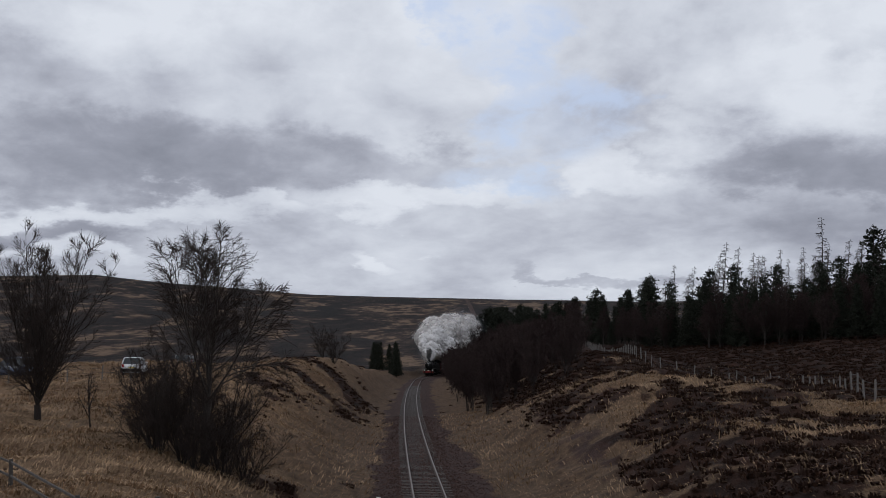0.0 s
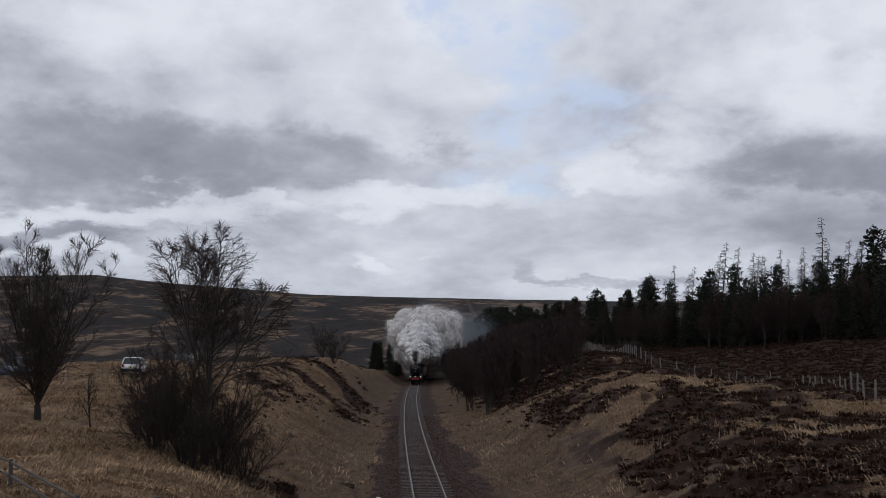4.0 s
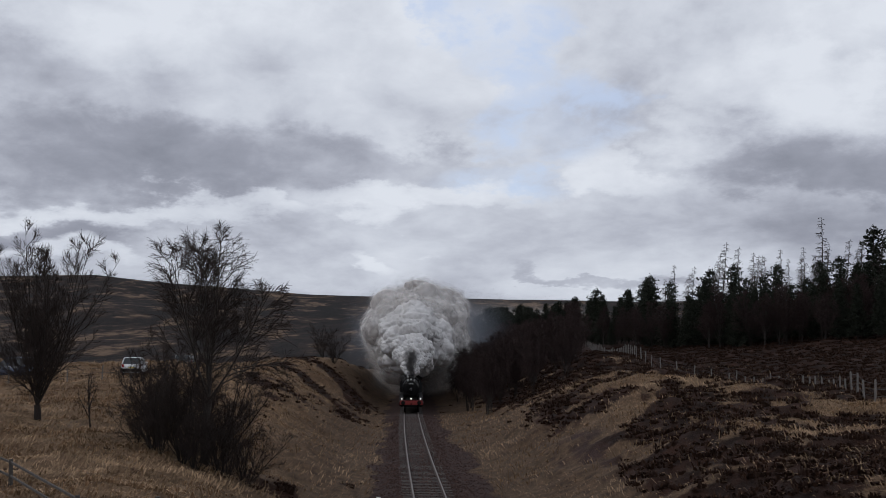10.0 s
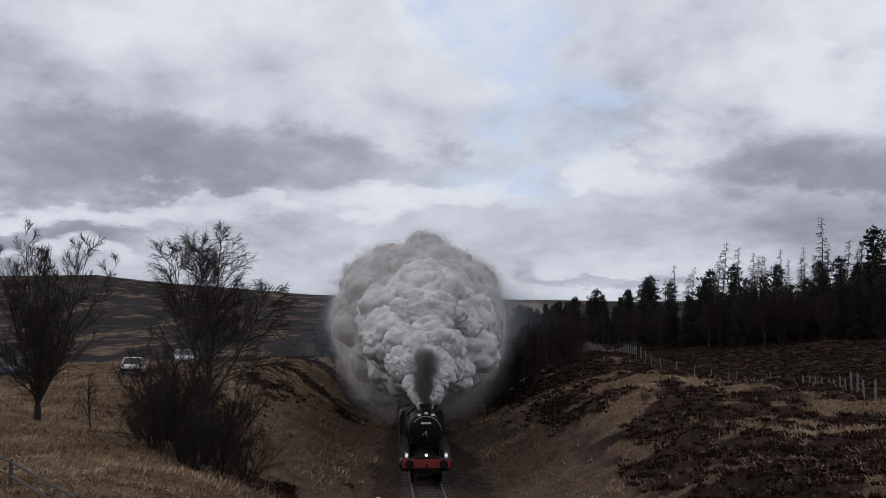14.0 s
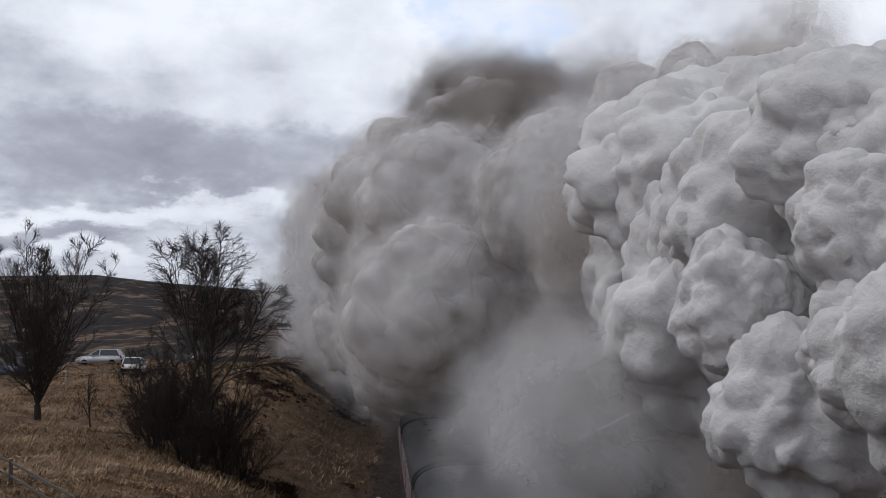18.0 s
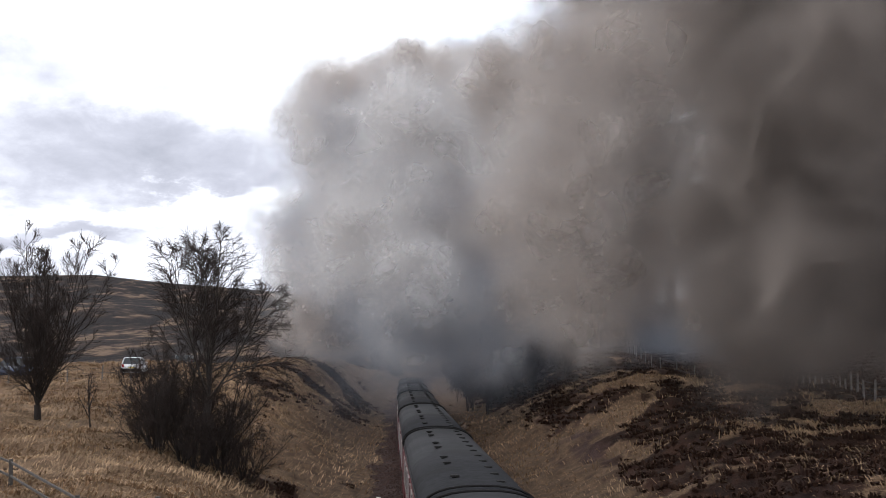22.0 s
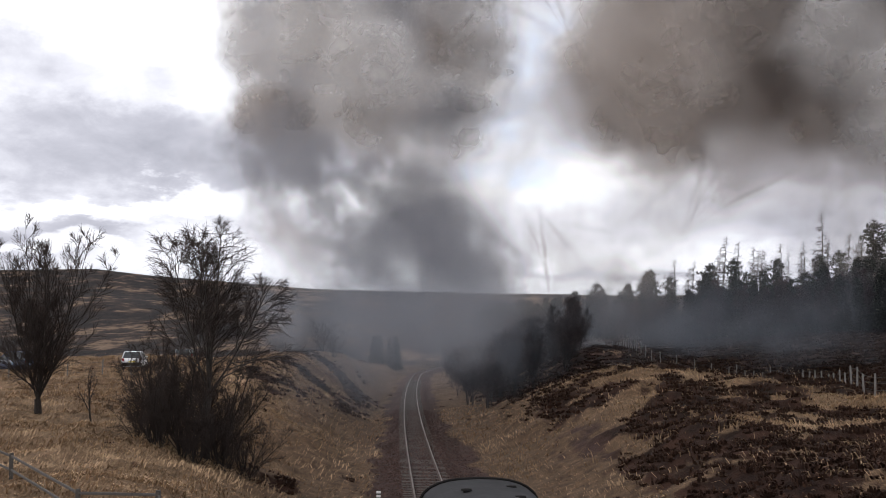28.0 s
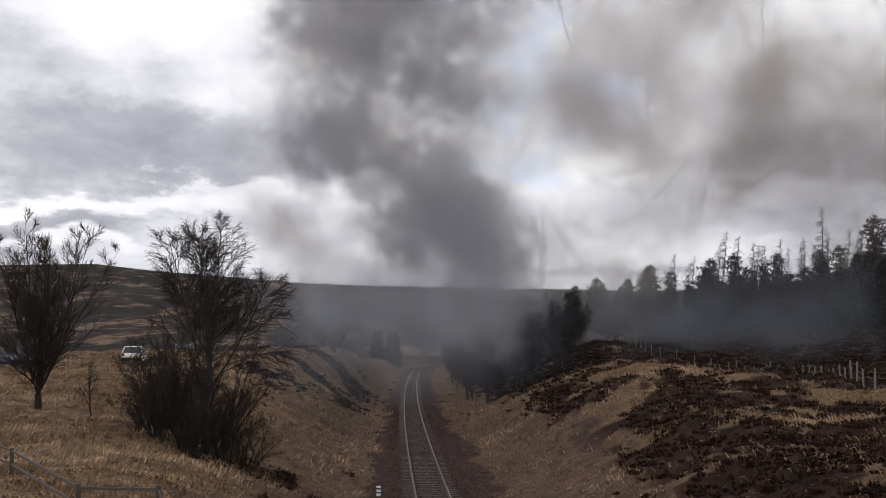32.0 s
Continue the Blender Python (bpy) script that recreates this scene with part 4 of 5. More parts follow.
class Limbs:
    """Gathers tapered tubes into one mesh."""

    def __init__(self):
        self.v, self.f = [], []

    def tube(self, pts, r0, r1, n=3):
        base = len(self.v)
        k = len(pts)
        for i, p in enumerate(pts):
            d = (pts[min(i + 1, k - 1)] - pts[max(i - 1, 0)])
            d = d / (np.linalg.norm(d) + 1e-9)
            a = np.cross(d, (0.31, 0.22, 0.93) if abs(d[2]) < 0.9 else (1.0, 0.1, 0.0))
            a = a / (np.linalg.norm(a) + 1e-9)
            c = np.cross(d, a)
            r = r0 + (r1 - r0) * i / max(1, k - 1)
            for j in range(n):
                w = 2 * math.pi * j / n
                self.v.append(p + r * (math.cos(w) * a + math.sin(w) * c))
            if i:
                o = base + (i - 1) * n
                for j in range(n):
                    self.f.append((o + j, o + (j + 1) % n, o + n + (j + 1) % n, o + n + j))

    def mesh(self, name, mat):
        return raw(name, self.v, self.f, mat, True)


def bough(r, p, d, length, wobble, lift, k=5):
    pts, p, d = [p], p.copy(), d.copy()
    for i in range(k):
        d = d + r.normal(size=3) * wobble + np.array((0, 0, lift)) / k
        d = d / np.linalg.norm(d)
        p = p + d * length / k
        pts.append(p)
    return pts


def aside(r, d, angle):
    a = np.cross(d, r.normal(size=3))
    a = a / (np.linalg.norm(a) + 1e-9)
    return d * math.cos(angle) + a * math.sin(angle)


def bare_tree(name, label, seed, height, stems, lean, fork, kids, twig_mat, bark_mat, lift=0.25, droop=-0.5, low=0.25, wide=1.0, fine=0.011, fork_at=0.0):
    """A leafless tree: stems, limbs, branches and twigs. Returns the thing, at the origin."""
    r = np.random.RandomState(seed)
    wood, twigs = Limbs(), Limbs()
    hub = np.array((0.0, 0.0, -0.2))
    if fork_at:
        butt = bough(r, hub, np.array((0.03, 0.0, 1.0)), fork_at + 0.2, 0.05, 0.1, 5)
        wood.tube([hub] + butt[1:], height * 0.021, height * 0.015, 8)
        hub = butt[-1] - np.array((0, 0, 0.1))
    for s in range(stems):
        a = 2 * math.pi * (s + r.random_sample() * 0.7) / stems
        tilt = lean * r.uniform(0.15, 1.2)
        d0 = np.array((math.sin(tilt) * math.cos(a), math.sin(tilt) * math.sin(a), math.cos(tilt)))
        h = (height - fork_at) * (r.uniform(0.80, 1.0) if s else 1.0)
        if s == 0 and fork_at:
            d0 = np.array((0.04, 0.0, 1.0))
        r0 = h * 0.0125 * (1.0 if stems < 3 else 0.42 if stems < 10 else 0.2) + 0.02 if fork_at or stems < 3 else h * 0.0055 + 0.012
        stem = bough(r, hub + np.array((math.cos(a), math.sin(a), 0)) * (0.1 if not fork_at and stems > 1 else 0.0), d0, h, 0.06, 0.12, 8)
        wood.tube(stem, r0, r0 * 0.18, 6)
        for i in range(kids[0]):
            f = low + (0.97 - low) * (i + r.random_sample()) / kids[0]
            j = min(7, int(f * 8))
            p = stem[j] + (stem[j + 1] - stem[j]) * (f * 8 - j)
            d1 = aside(r, (stem[j + 1] - stem[j]) / np.linalg.norm(stem[j + 1] - stem[j]), fork * r.uniform(0.75, 1.2))
            l1 = h * wide * (0.44 * (1 - f) + 0.12) * r.uniform(0.7, 1.15)
            limb = bough(r, p, d1, l1, 0.12, lift)
            r1 = r0 * (1 - 0.8 * f) * 0.5 + 0.008
            wood.tube(limb, r1, r1 * 0.35, 4)
            for q in range(kids[1]):
                g = 0.2 + 0.8 * (q + r.random_sample()) / kids[1]
                m = min(4, int(g * 5))
                p2 = limb[m] + (limb[m + 1] - limb[m]) * (g * 5 - m)
                d2 = aside(r, (limb[m + 1] - limb[m]) / np.linalg.norm(limb[m + 1] - limb[m]), 0.65 * r.uniform(0.6, 1.3))
                l2 = max(0.3, l1 * (0.55 * (1 - g) + 0.24)) * r.uniform(0.7, 1.2)
                branch = bough(r, p2, d2, l2, 0.15, lift * 0.6, 3)
                twigs.tube(branch, r1 * 0.4 + 0.004, fine * 0.7, 3)
                for w in range(kids[2]):
                    e = (w + r.random_sample()) / kids[2]
                    m2 = min(2, int(e * 3))
                    p3 = branch[m2] + (branch[m2 + 1] - branch[m2]) * (e * 3 - m2)
                    d3 = aside(r, (branch[m2 + 1] - branch[m2]) / (np.linalg.norm(branch[m2 + 1] - branch[m2]) + 1e-9), 0.6 * r.uniform(0.5, 1.4))
                    twigs.tube(bough(r, p3, d3, r.uniform(0.35, 0.75) * (0.4 + l2 * 0.4), 0.16, droop, 2), fine, fine * 0.35, 3)
    t = tagged(new(name), label, "tree")
    part("trunk", wood.mesh("trunk", bark_mat), None, t)
    part("crown", twigs.mesh("crown", twig_mat), None, t, "leafless twiggy crown")
    return t


def needle_clump(r, v, f, p, size, count, flat=0.6):
    for k in range(count):
        c = p + r.normal(size=3) * size * np.array((0.5, 0.5, 0.5 * flat))
        d = r.normal(size=3)
        d[2] = abs(d[2]) * 0.8
        d = d / np.linalg.norm(d) * size * r.uniform(0.5, 0.9)
        e = np.cross(d, r.normal(size=3))
        e = e / (np.linalg.norm(e) + 1e-9) * size * 0.26
        i = len(v)
        v += [c - e, c + e, c + d]
        f.append((i, i + 1, i + 2))


def conifer(seed, height, shape, label):
    """An evergreen: a straight trunk and whorls of boughs that carry tufts of needles."""
    r = np.random.RandomState(seed)
    wood, v, f = Limbs(), [], []
    trunk = bough(r, np.array((0, 0, -0.3)), np.array((0, 0, 1.0)), height + 0.2, 0.02, 0, 6)
    wood.tube(trunk, height * 0.014 + 0.03, 0.02, 6)
    z = height * 0.10
    while z < height * 0.97:
        f0 = z / height
        if shape == "spruce":
            reach = height * 0.23 * (1 - f0) + 0.22
        else:
            reach = (height * 0.25 * max(0.02, 1 - f0) ** 0.62 + 0.12) * r.uniform(0.5, 1.2)
        n = 5 if f0 < 0.8 else 3
        a0 = r.uniform(0, 6.28)
        for k in range(n):
            a = a0 + 6.28 * k / n + r.uniform(-0.3, 0.3)
            up = -0.15 if shape == "spruce" else 0.45 * r.uniform(0.3, 1.4)
            l = reach * r.uniform(0.65, 1.15)
            end = np.array((math.cos(a) * l, math.sin(a) * l, z + up * l))
            start = np.array((0, 0, z))
            wood.tube([start, (start + end) / 2 + np.array((0, 0, -0.05 * l)), end], 0.035, 0.01, 3)
            steps_ = max(2, int(l / 0.42))
            for q in range(steps_):
                g = (q + 1) / steps_
                needle_clump(r, v, f, start + (end - start) * g, 0.42 + 0.2 * (1 - g), 12)
        z += 0.40 if shape == "spruce" else 0.52
    needle_clump(r, v, f, np.array((0, 0, height * 0.98)), 0.3, 14, 1.2)
    t = tagged(new("pine_tree" if shape != "spruce" else "spruce_tree"), label, "tree", "trees of the wood")
    part("trunk", wood.mesh("trunk", BARK), None, t)
    part("crown", raw("crown", v, f, NEEDLE), None, t, "dark needled crown")
    return t


def larch(seed, height):
    """A leafless larch: a leaning spire, its thin boughs swept by the wind."""
    r = np.random.RandomState(seed)
    wood, twigs = Limbs(), Limbs()
    lean = r.uniform(0.02, 0.10)
    trunk = bough(r, np.array((0, 0, -0.3)), np.array((lean, 0, 1.0)), height + 0.2, 0.02, 0, 10)
    wood.tube(trunk, height * 0.009 + 0.03, 0.015, 5)
    for k in range(int(height * 7.5)):
        f0 = 0.2 + 0.8 * (k + r.random_sample()) / (height * 7.5)
        j = min(9, int(f0 * 10))
        p = trunk[j] + (trunk[j + 1] - trunk[j]) * min(1.0, f0 * 10 - j)
        l = height * (0.17 * (1 - f0) + 0.03) * r.uniform(0.6, 1.2)
        a = r.uniform(0, 6.28)
        d = np.array((math.cos(a) - 0.65, math.sin(a), -0.20))
        d = d / np.linalg.norm(d)
        limb = bough(r, p, d, l, 0.06, 0.25, 3)
        twigs.tube(limb, 0.036, 0.016, 3)
        for q in range(4):
            i = r.randint(0, 3)
            s = limb[i] + (limb[i + 1] - limb[i]) * r.random_sample()
            twigs.tube(bough(r, s, aside(r, d, 0.5), l * 0.45, 0.1, -0.6, 2), 0.022, 0.010, 3)
    t = tagged(new("larch_tree"), "tall leafless larch with thin wind-swept boughs", "tree", "trees of the wood")
    part("trunk", wood.mesh("trunk", BARK), None, t)
    part("crown", twigs.mesh("crown", LARCH), None, t, "bare swept boughs")
    return t


def plant(thing, x, y, turn=0.0, size=1.0):
    """Sets a thing on the ground."""
    thing.scale = (size, size, size)
    thing.matrix_basis = Matrix.Translation((x, y, land_z(x, y) - 0.02)) @ Matrix.Rotation(turn, 4, "Z") @ Matrix.Diagonal((size, size, size, 1))
    return thing


def repeat(thing, x, y, turn, size):
    other = copy_thing(thing, Matrix.Identity(4))
    return plant(other, x, y, turn, size)


# the two bare trees on the left bank, and the thicket under the birch
plant(bare_tree("bare_tree", "leafless many-stemmed tree on the grassy bank", 5, 10.3, 15, 0.38, 0.74, (13, 8, 6), TWIG, BARK, 0.42, 0.35, 0.03, 0.56, 0.0100, 0.8), -20.75, 58.0)
plant(bare_tree("birch_tree", "leafless silver birch with a wide twiggy crown", 12, 10.9, 6, 0.62, 0.75, (14, 10, 8), TWIG, BIRCH_BARK, 0.22, -0.45, 0.12, 0.95, 0.0105, 3.2), -10.6, 50.5, 0.4)
THICKET = [bare_tree("bare_shrub", "dense leafless shrub on the grassy bank", 30 + k, 5.6, 8, 0.56, 0.7, (9, 6, 5), TWIG, BARK, 0.2, -0.2, 0.04, 0.8, 0.0085) for k in range(3)]
spots = [(-12.8, 50.0, 0.85), (-11.3, 49.2, 0.85), (-9.8, 50.2, 0.85), (-11.8, 52.0, 1.1), (-13.2, 52.5, 0.8), (-10.4, 52.6, 1.05), (-8.9, 51.5, 0.6), (-12.2, 48.8, 0.6), (-13.6, 50.6, 0.5), (-9.4, 49.6, 0.5), (-10.6, 48.6, 0.5)]
for k, (x, y, size) in enumerate(spots):
    if k < 3:
        plant(THICKET[k], x, y, k, size)
    else:
        repeat(THICKET[k % 3], x, y, k * 1.3, size)
sapling = plant(bare_tree("sapling", "thin leafless sapling in the pale grass", 44, 2.6, 1, 0.05, 0.5, (8, 4, 3), TWIG, BARK), -16.6, 53.5)
repeat(THICKET[1], -14.3, 148, 0.5, 0.82)
repeat(THICKET[2], -16.0, 150, 2.5, 0.85)

# the wood on the right
PINES = [conifer(60 + k, 10.0, "pine", "dark evergreen pine at the edge of the wood") for k in range(3)]
SPRUCES = [conifer(70 + k, 10.0, "spruce", "dark pointed spruce in the wood") for k in range(2)]
LARCHES = [larch(80 + k, 13.0) for k in range(4)]
BIRCHES = [bare_tree("scrub_birch", "leafless purple-brown birch scrub on the cutting side", 90 + k, 7.0, 3, 0.2, 0.5, (12, 7, 5), SCRUB, BIRCH_BARK if k == 1 else BARK, 0.3, -0.3, 0.12, 0.9, 0.026) for k in range(3)]
USED = set()


def grow(kind, x, y, turn, height, nominal):
    if kind.name in USED:
        return repeat(kind, x, y, turn, height / nominal)
    USED.add(kind.name)
    return plant(kind, x, y, turn, height / nominal)


def skyline(bearing):
    """How high the tops of the wood stand over the level, by bearing (x / y)."""
    return float(np.interp(bearing, [0.0, 0.03, 0.06, 0.085, 0.11, 0.136, 0.156, 0.185, 0.205, 0.245, 0.28, 0.33, 0.40],
                           [0.012, 0.021, 0.027, 0.026, 0.031, 0.041, 0.036, 0.054, 0.060, 0.074, 0.074, 0.080, 0.092]))


wood_rnd = random.Random(23)
EDGE_X, EDGE_Y = [9, 14, 22, 28, 31, 38, 50, 64, 84], [345, 325, 285, 240, 190, 160, 148, 142, 138]


def wood():
    for row in range(4):
        x = 9.0
        while x < 78:
            back = row * 9 + wood_rnd.uniform(0, 6)
            y = float(np.interp(x, EDGE_X, EDGE_Y)) + back
            px = x + wood_rnd.uniform(-1, 1) + back * 0.10
            tall = skyline(px / y) * y + EYE - land_z(px, y)
            tall = max(4.5, tall)
            roll = wood_rnd.random()
            turn = wood_rnd.random() * 6.28
            if px / y > 0.19:
                if row == 0:
                    kind, nominal, h = (wood_rnd.choice(BIRCHES), 7.0, tall * wood_rnd.uniform(0.4, 0.62)) if roll < 0.6 else (wood_rnd.choice(PINES), 10.0, tall * wood_rnd.uniform(0.4, 0.6))
                elif row == 1:
                    kind, nominal, h = (wood_rnd.choice(SPRUCES + PINES), 10.0, tall * wood_rnd.uniform(0.55, 0.74))
                else:
                    kind, nominal, h = (wood_rnd.choice(LARCHES), 13.0, tall * wood_rnd.uniform(0.78, 1.0)) if roll < 0.8 else (wood_rnd.choice(PINES), 10.0, tall * wood_rnd.uniform(0.65, 0.9))
            else:
                if row == 0:
                    kind, nominal, h = (wood_rnd.choice(BIRCHES), 7.0, tall * wood_rnd.uniform(0.5, 0.7))
                else:
                    kind, nominal, h = (wood_rnd.choice(PINES + SPRUCES), 10.0, tall * wood_rnd.uniform(0.72, 1.02))
            grow(kind, px, y, 0 if kind in LARCHES else turn, h, nominal)
            x += wood_rnd.uniform(1.3, 2.3) * (1.0 if x > 30 else 0.62)
    for row in range(2):
        x = 10.0
        while x < 76:
            y = float(np.interp(x, EDGE_X, EDGE_Y)) - 1 + 11 * row + wood_rnd.uniform(-2, 2)
            tall = max(4.0, skyline(x / y) * y + EYE - land_z(x, y))
            kind = wood_rnd.choice(BIRCHES) if wood_rnd.random() < 0.65 - 0.4 * row else wood_rnd.choice(SPRUCES)
            grow(kind, x, y, wood_rnd.random() * 6.28, tall * wood_rnd.uniform(0.45, 0.62), 7.0 if kind in BIRCHES else 10.0)
            x += wood_rnd.uniform(1.0, 1.7)
    # a few that stand out on the skyline
    for kind, bearing, y, top_h, nominal in ((LARCHES[0], 0.336, 172, 0.104, 13.0), (PINES[0], 0.385, 165, 0.096, 10.0), (LARCHES[1], 0.245, 185, 0.082, 13.0), (LARCHES[2], 0.256, 190, 0.078, 13.0),
                                             (LARCHES[3], 0.30, 180, 0.076, 13.0), (LARCHES[2], 0.355, 175, 0.085, 13.0), (LARCHES[1], 0.367, 178, 0.082, 13.0), (PINES[1], 0.184, 195, 0.052, 10.0), (LARCHES[3], 0.205, 195, 0.062, 13.0),
                                             (PINES[2], 0.137, 225, 0.040, 10.0), (LARCHES[0], 0.32, 180, 0.077, 13.0), (LARCHES[1], 0.278, 185, 0.070, 13.0)):
        x = bearing * y
        grow(kind, x, y, 0.0, top_h * y + EYE - land_z(x, y), nominal)
    # birch scrub on the slope above the line
    for k in range(170):
        f = wood_rnd.random()
        y = 112 + 150 * f
        x = float(line_x(y)) + wood_rnd.uniform(6.0, 21)
        if x / y > 0.122:
            continue
        grow(wood_rnd.choice(BIRCHES), x, y, wood_rnd.random() * 6.28, wood_rnd.uniform(4.0, 6.8), 7.0)
    for k in range(6):
        y = 255 + 6 * k
        grow(SPRUCES[k % 2], float(line_x(250)) - 4.5 - 1.5 * k + wood_rnd.uniform(-1, 1), y, k, wood_rnd.uniform(6.0, 8.2), 10.0)


wood()


# ---- grass and heather ----
def blade_material(name, a, b):
    m, n = material(name)
    pick = n("ShaderNodeNewGeometry", out="Random Per Island")
    broad = n.noise(n("ShaderNodeNewGeometry", out=0), 0.25, 4)
    c = n.mix(pick, a, b)
    c = n.mix(n.span(broad, 0.45, 0.7, 0, 0.5), c, tuple(v * 0.8 for v in b))
    # tussock shading put into the colour: patches darken as gaps between tufts
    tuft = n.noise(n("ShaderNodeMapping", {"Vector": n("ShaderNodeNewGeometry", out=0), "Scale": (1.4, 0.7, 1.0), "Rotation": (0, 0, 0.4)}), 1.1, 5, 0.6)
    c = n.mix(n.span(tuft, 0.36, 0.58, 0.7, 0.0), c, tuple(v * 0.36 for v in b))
    finish(n, c, 0.9, **{"Specular IOR Level": 0.1})
    return m


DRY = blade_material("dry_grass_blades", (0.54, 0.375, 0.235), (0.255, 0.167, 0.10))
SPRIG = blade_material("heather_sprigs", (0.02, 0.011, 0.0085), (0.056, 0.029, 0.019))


def scatter(count, x0, x1, y0, y1, seed):
    r = np.random.RandomState(seed)
    y = y0 + (y1 - y0) * r.random_sample(count) ** 1.5
    x = r.uniform(x0, x1, count)
    return x, y, r


def blades(x, y, z, r, length, width, flop, way):
    """Two-piece blades that bend over, as arrays of vertices and faces."""
    k = len(x)
    a = way + r.normal(size=k) * 0.6
    l = length * r.uniform(0.6, 1.3, k)
    d = np.stack([np.cos(a), np.sin(a), np.zeros(k)], 1)
    e = np.stack([-np.sin(a), np.cos(a), np.zeros(k)], 1) * (width * r.uniform(0.6, 1.3, k))[:, None]
    p = np.stack([x, y, z - 0.03], 1)
    up = np.array((0, 0, 1.0))
    f = np.clip(flop + r.normal(size=k) * 0.2, 0.1, 0.95)[:, None]
    mid = p + up * (l * 0.55)[:, None] * (1 - 0.5 * f) + d * l[:, None] * 0.35 * f
    tip = mid + up * (l * 0.4)[:, None] * (0.7 - f) + d * l[:, None] * 0.55 * f
    v = np.stack([p - e, p + e, mid + e * 0.7, mid - e * 0.7, tip], 1).reshape(-1, 3)
    i = np.arange(k) * 5
    quads = np.stack([i, i + 1, i + 2, i + 3], 1)
    tris = np.stack([i + 3, i + 2, i + 4], 1)
    return v, quads.tolist() + tris.tolist()


def grassland():
    x, y, r = scatter(230000, -34, 34, 24, 125, 5)
    z, heath, stone, far, dulled = land(x, y)
    s = x - line_x(y)
    keep = ((heath + r.normal(size=len(x)) * 0.10 < 0.46) | (r.random_sample(len(x)) < 0.10)) & (stone + r.normal(size=len(x)) * 0.12 < 0.35) & (np.abs(x) < y * 0.42 + 3) & (r.random_sample(len(x)) > 0.75 * dulled)
    x, y, z = x[keep], y[keep], z[keep]
    s = s[keep]
    way = np.where(s < 0, -0.35, 3.4) + mottle(x, y, 3.0, 40) * 1.6
    tuft = 0.85 + 0.55 * mottle(x, y, 1.1, 41)
    v, f = blades(x, y, z, r, 0.52 * tuft, 0.024, 0.80, way)
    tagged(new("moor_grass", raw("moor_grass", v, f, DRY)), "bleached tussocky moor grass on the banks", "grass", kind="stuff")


def heather():
    x, y, r = scatter(46000, -30, 62, 26, 200, 9)
    z, heath, stone, far, dulled = land(x, y)
    keep = (heath + r.normal(size=len(x)) * 0.12 > 0.5) & (stone < 0.3) & (np.abs(x) < y * 0.42 + 3)
    x, y, z = x[keep], y[keep], z[keep]
    n = 18
    size = np.repeat(r.uniform(0.5, 1.25, len(x)), n)
    ang, out = r.uniform(0, 6.28, len(x) * n), r.uniform(0, 0.36, len(x) * n) * size
    X, Y = np.repeat(x, n) + np.cos(ang) * out, np.repeat(y, n) + np.sin(ang) * out
    Z = np.repeat(z, n)
    v, f = blades(X, Y, Z, r, 0.30 * size, 0.06, 0.52, ang)
    tagged(new("heather", raw("heather", v, f, SPRIG)), "dark brown heather clumps on the cutting sides", "heather", kind="stuff")


grassland()
heather()


def ballast():
    """Loose stones on and beside the track bed."""
    r = np.random.RandomState(17)
    k = 16000
    y = 36 + 84 * r.random_sample(k) ** 1.6
    s = r.normal(size=k) * 1.9
    x = line_x(y) + s
    z, heath, stone, far, dulled = land(x, y)
    keep = (stone + r.normal(size=k) * 0.2 > 0.35) & (np.abs(np.abs(s) - 0.752) > 0.10)
    x, y, z = x[keep], y[keep], z[keep]
    k = len(x)
    size = r.uniform(0.03, 0.075, k)
    corners = np.array([(1, 0, 0), (-1, 0, 0), (0, 1, 0), (0, -1, 0), (0, 0, 0.8), (0, 0, -0.6)])
    jit = r.uniform(0.6, 1.3, (k, 6, 1))
    v = np.stack([x, y, z + size * 0.3], 1)[:, None] + corners[None] * jit * size[:, None, None]
    ang = r.uniform(0, 6.28, k)
    d = v - v.mean(1, keepdims=True)
    c, sn = np.cos(ang)[:, None], np.sin(ang)[:, None]
    v = v.mean(1, keepdims=True) + np.stack([d[..., 0] * c - d[..., 1] * sn, d[..., 0] * sn + d[..., 1] * c, d[..., 2]], -1)
    i = np.arange(k)[:, None, None] * 6
    tri = np.array([(0, 2, 4), (2, 1, 4), (1, 3, 4), (3, 0, 4), (2, 0, 5), (1, 2, 5), (3, 1, 5), (0, 3, 5)])[None]
    f = (i + tri).reshape(-1, 3)
    tagged(new("ballast_stones", raw("ballast_stones", v.reshape(-1, 3), f, CHIP)), "loose reddish-brown ballast stones beside the rails", "ballast", kind="stuff")


CHIP = blade_material("ballast_chips", (0.03, 0.018, 0.0155), (0.10, 0.062, 0.052))
ballast()


# ---- fences ----
POST = plain("weathered_post", (0.15, 0.137, 0.127), 0.9, 0, 5, 0.25, (0.08, 0.07, 0.06), 0.5, 0.3)
RAILING = plain("old_timber", (0.06, 0.052, 0.046), 0.9, 0, 5, 0.3, (0.05, 0.045, 0.04), 0.5, 0.4)
WIRE = plain("fence_wire", (0.10, 0.10, 0.10), 0.6, 0.6, 10)


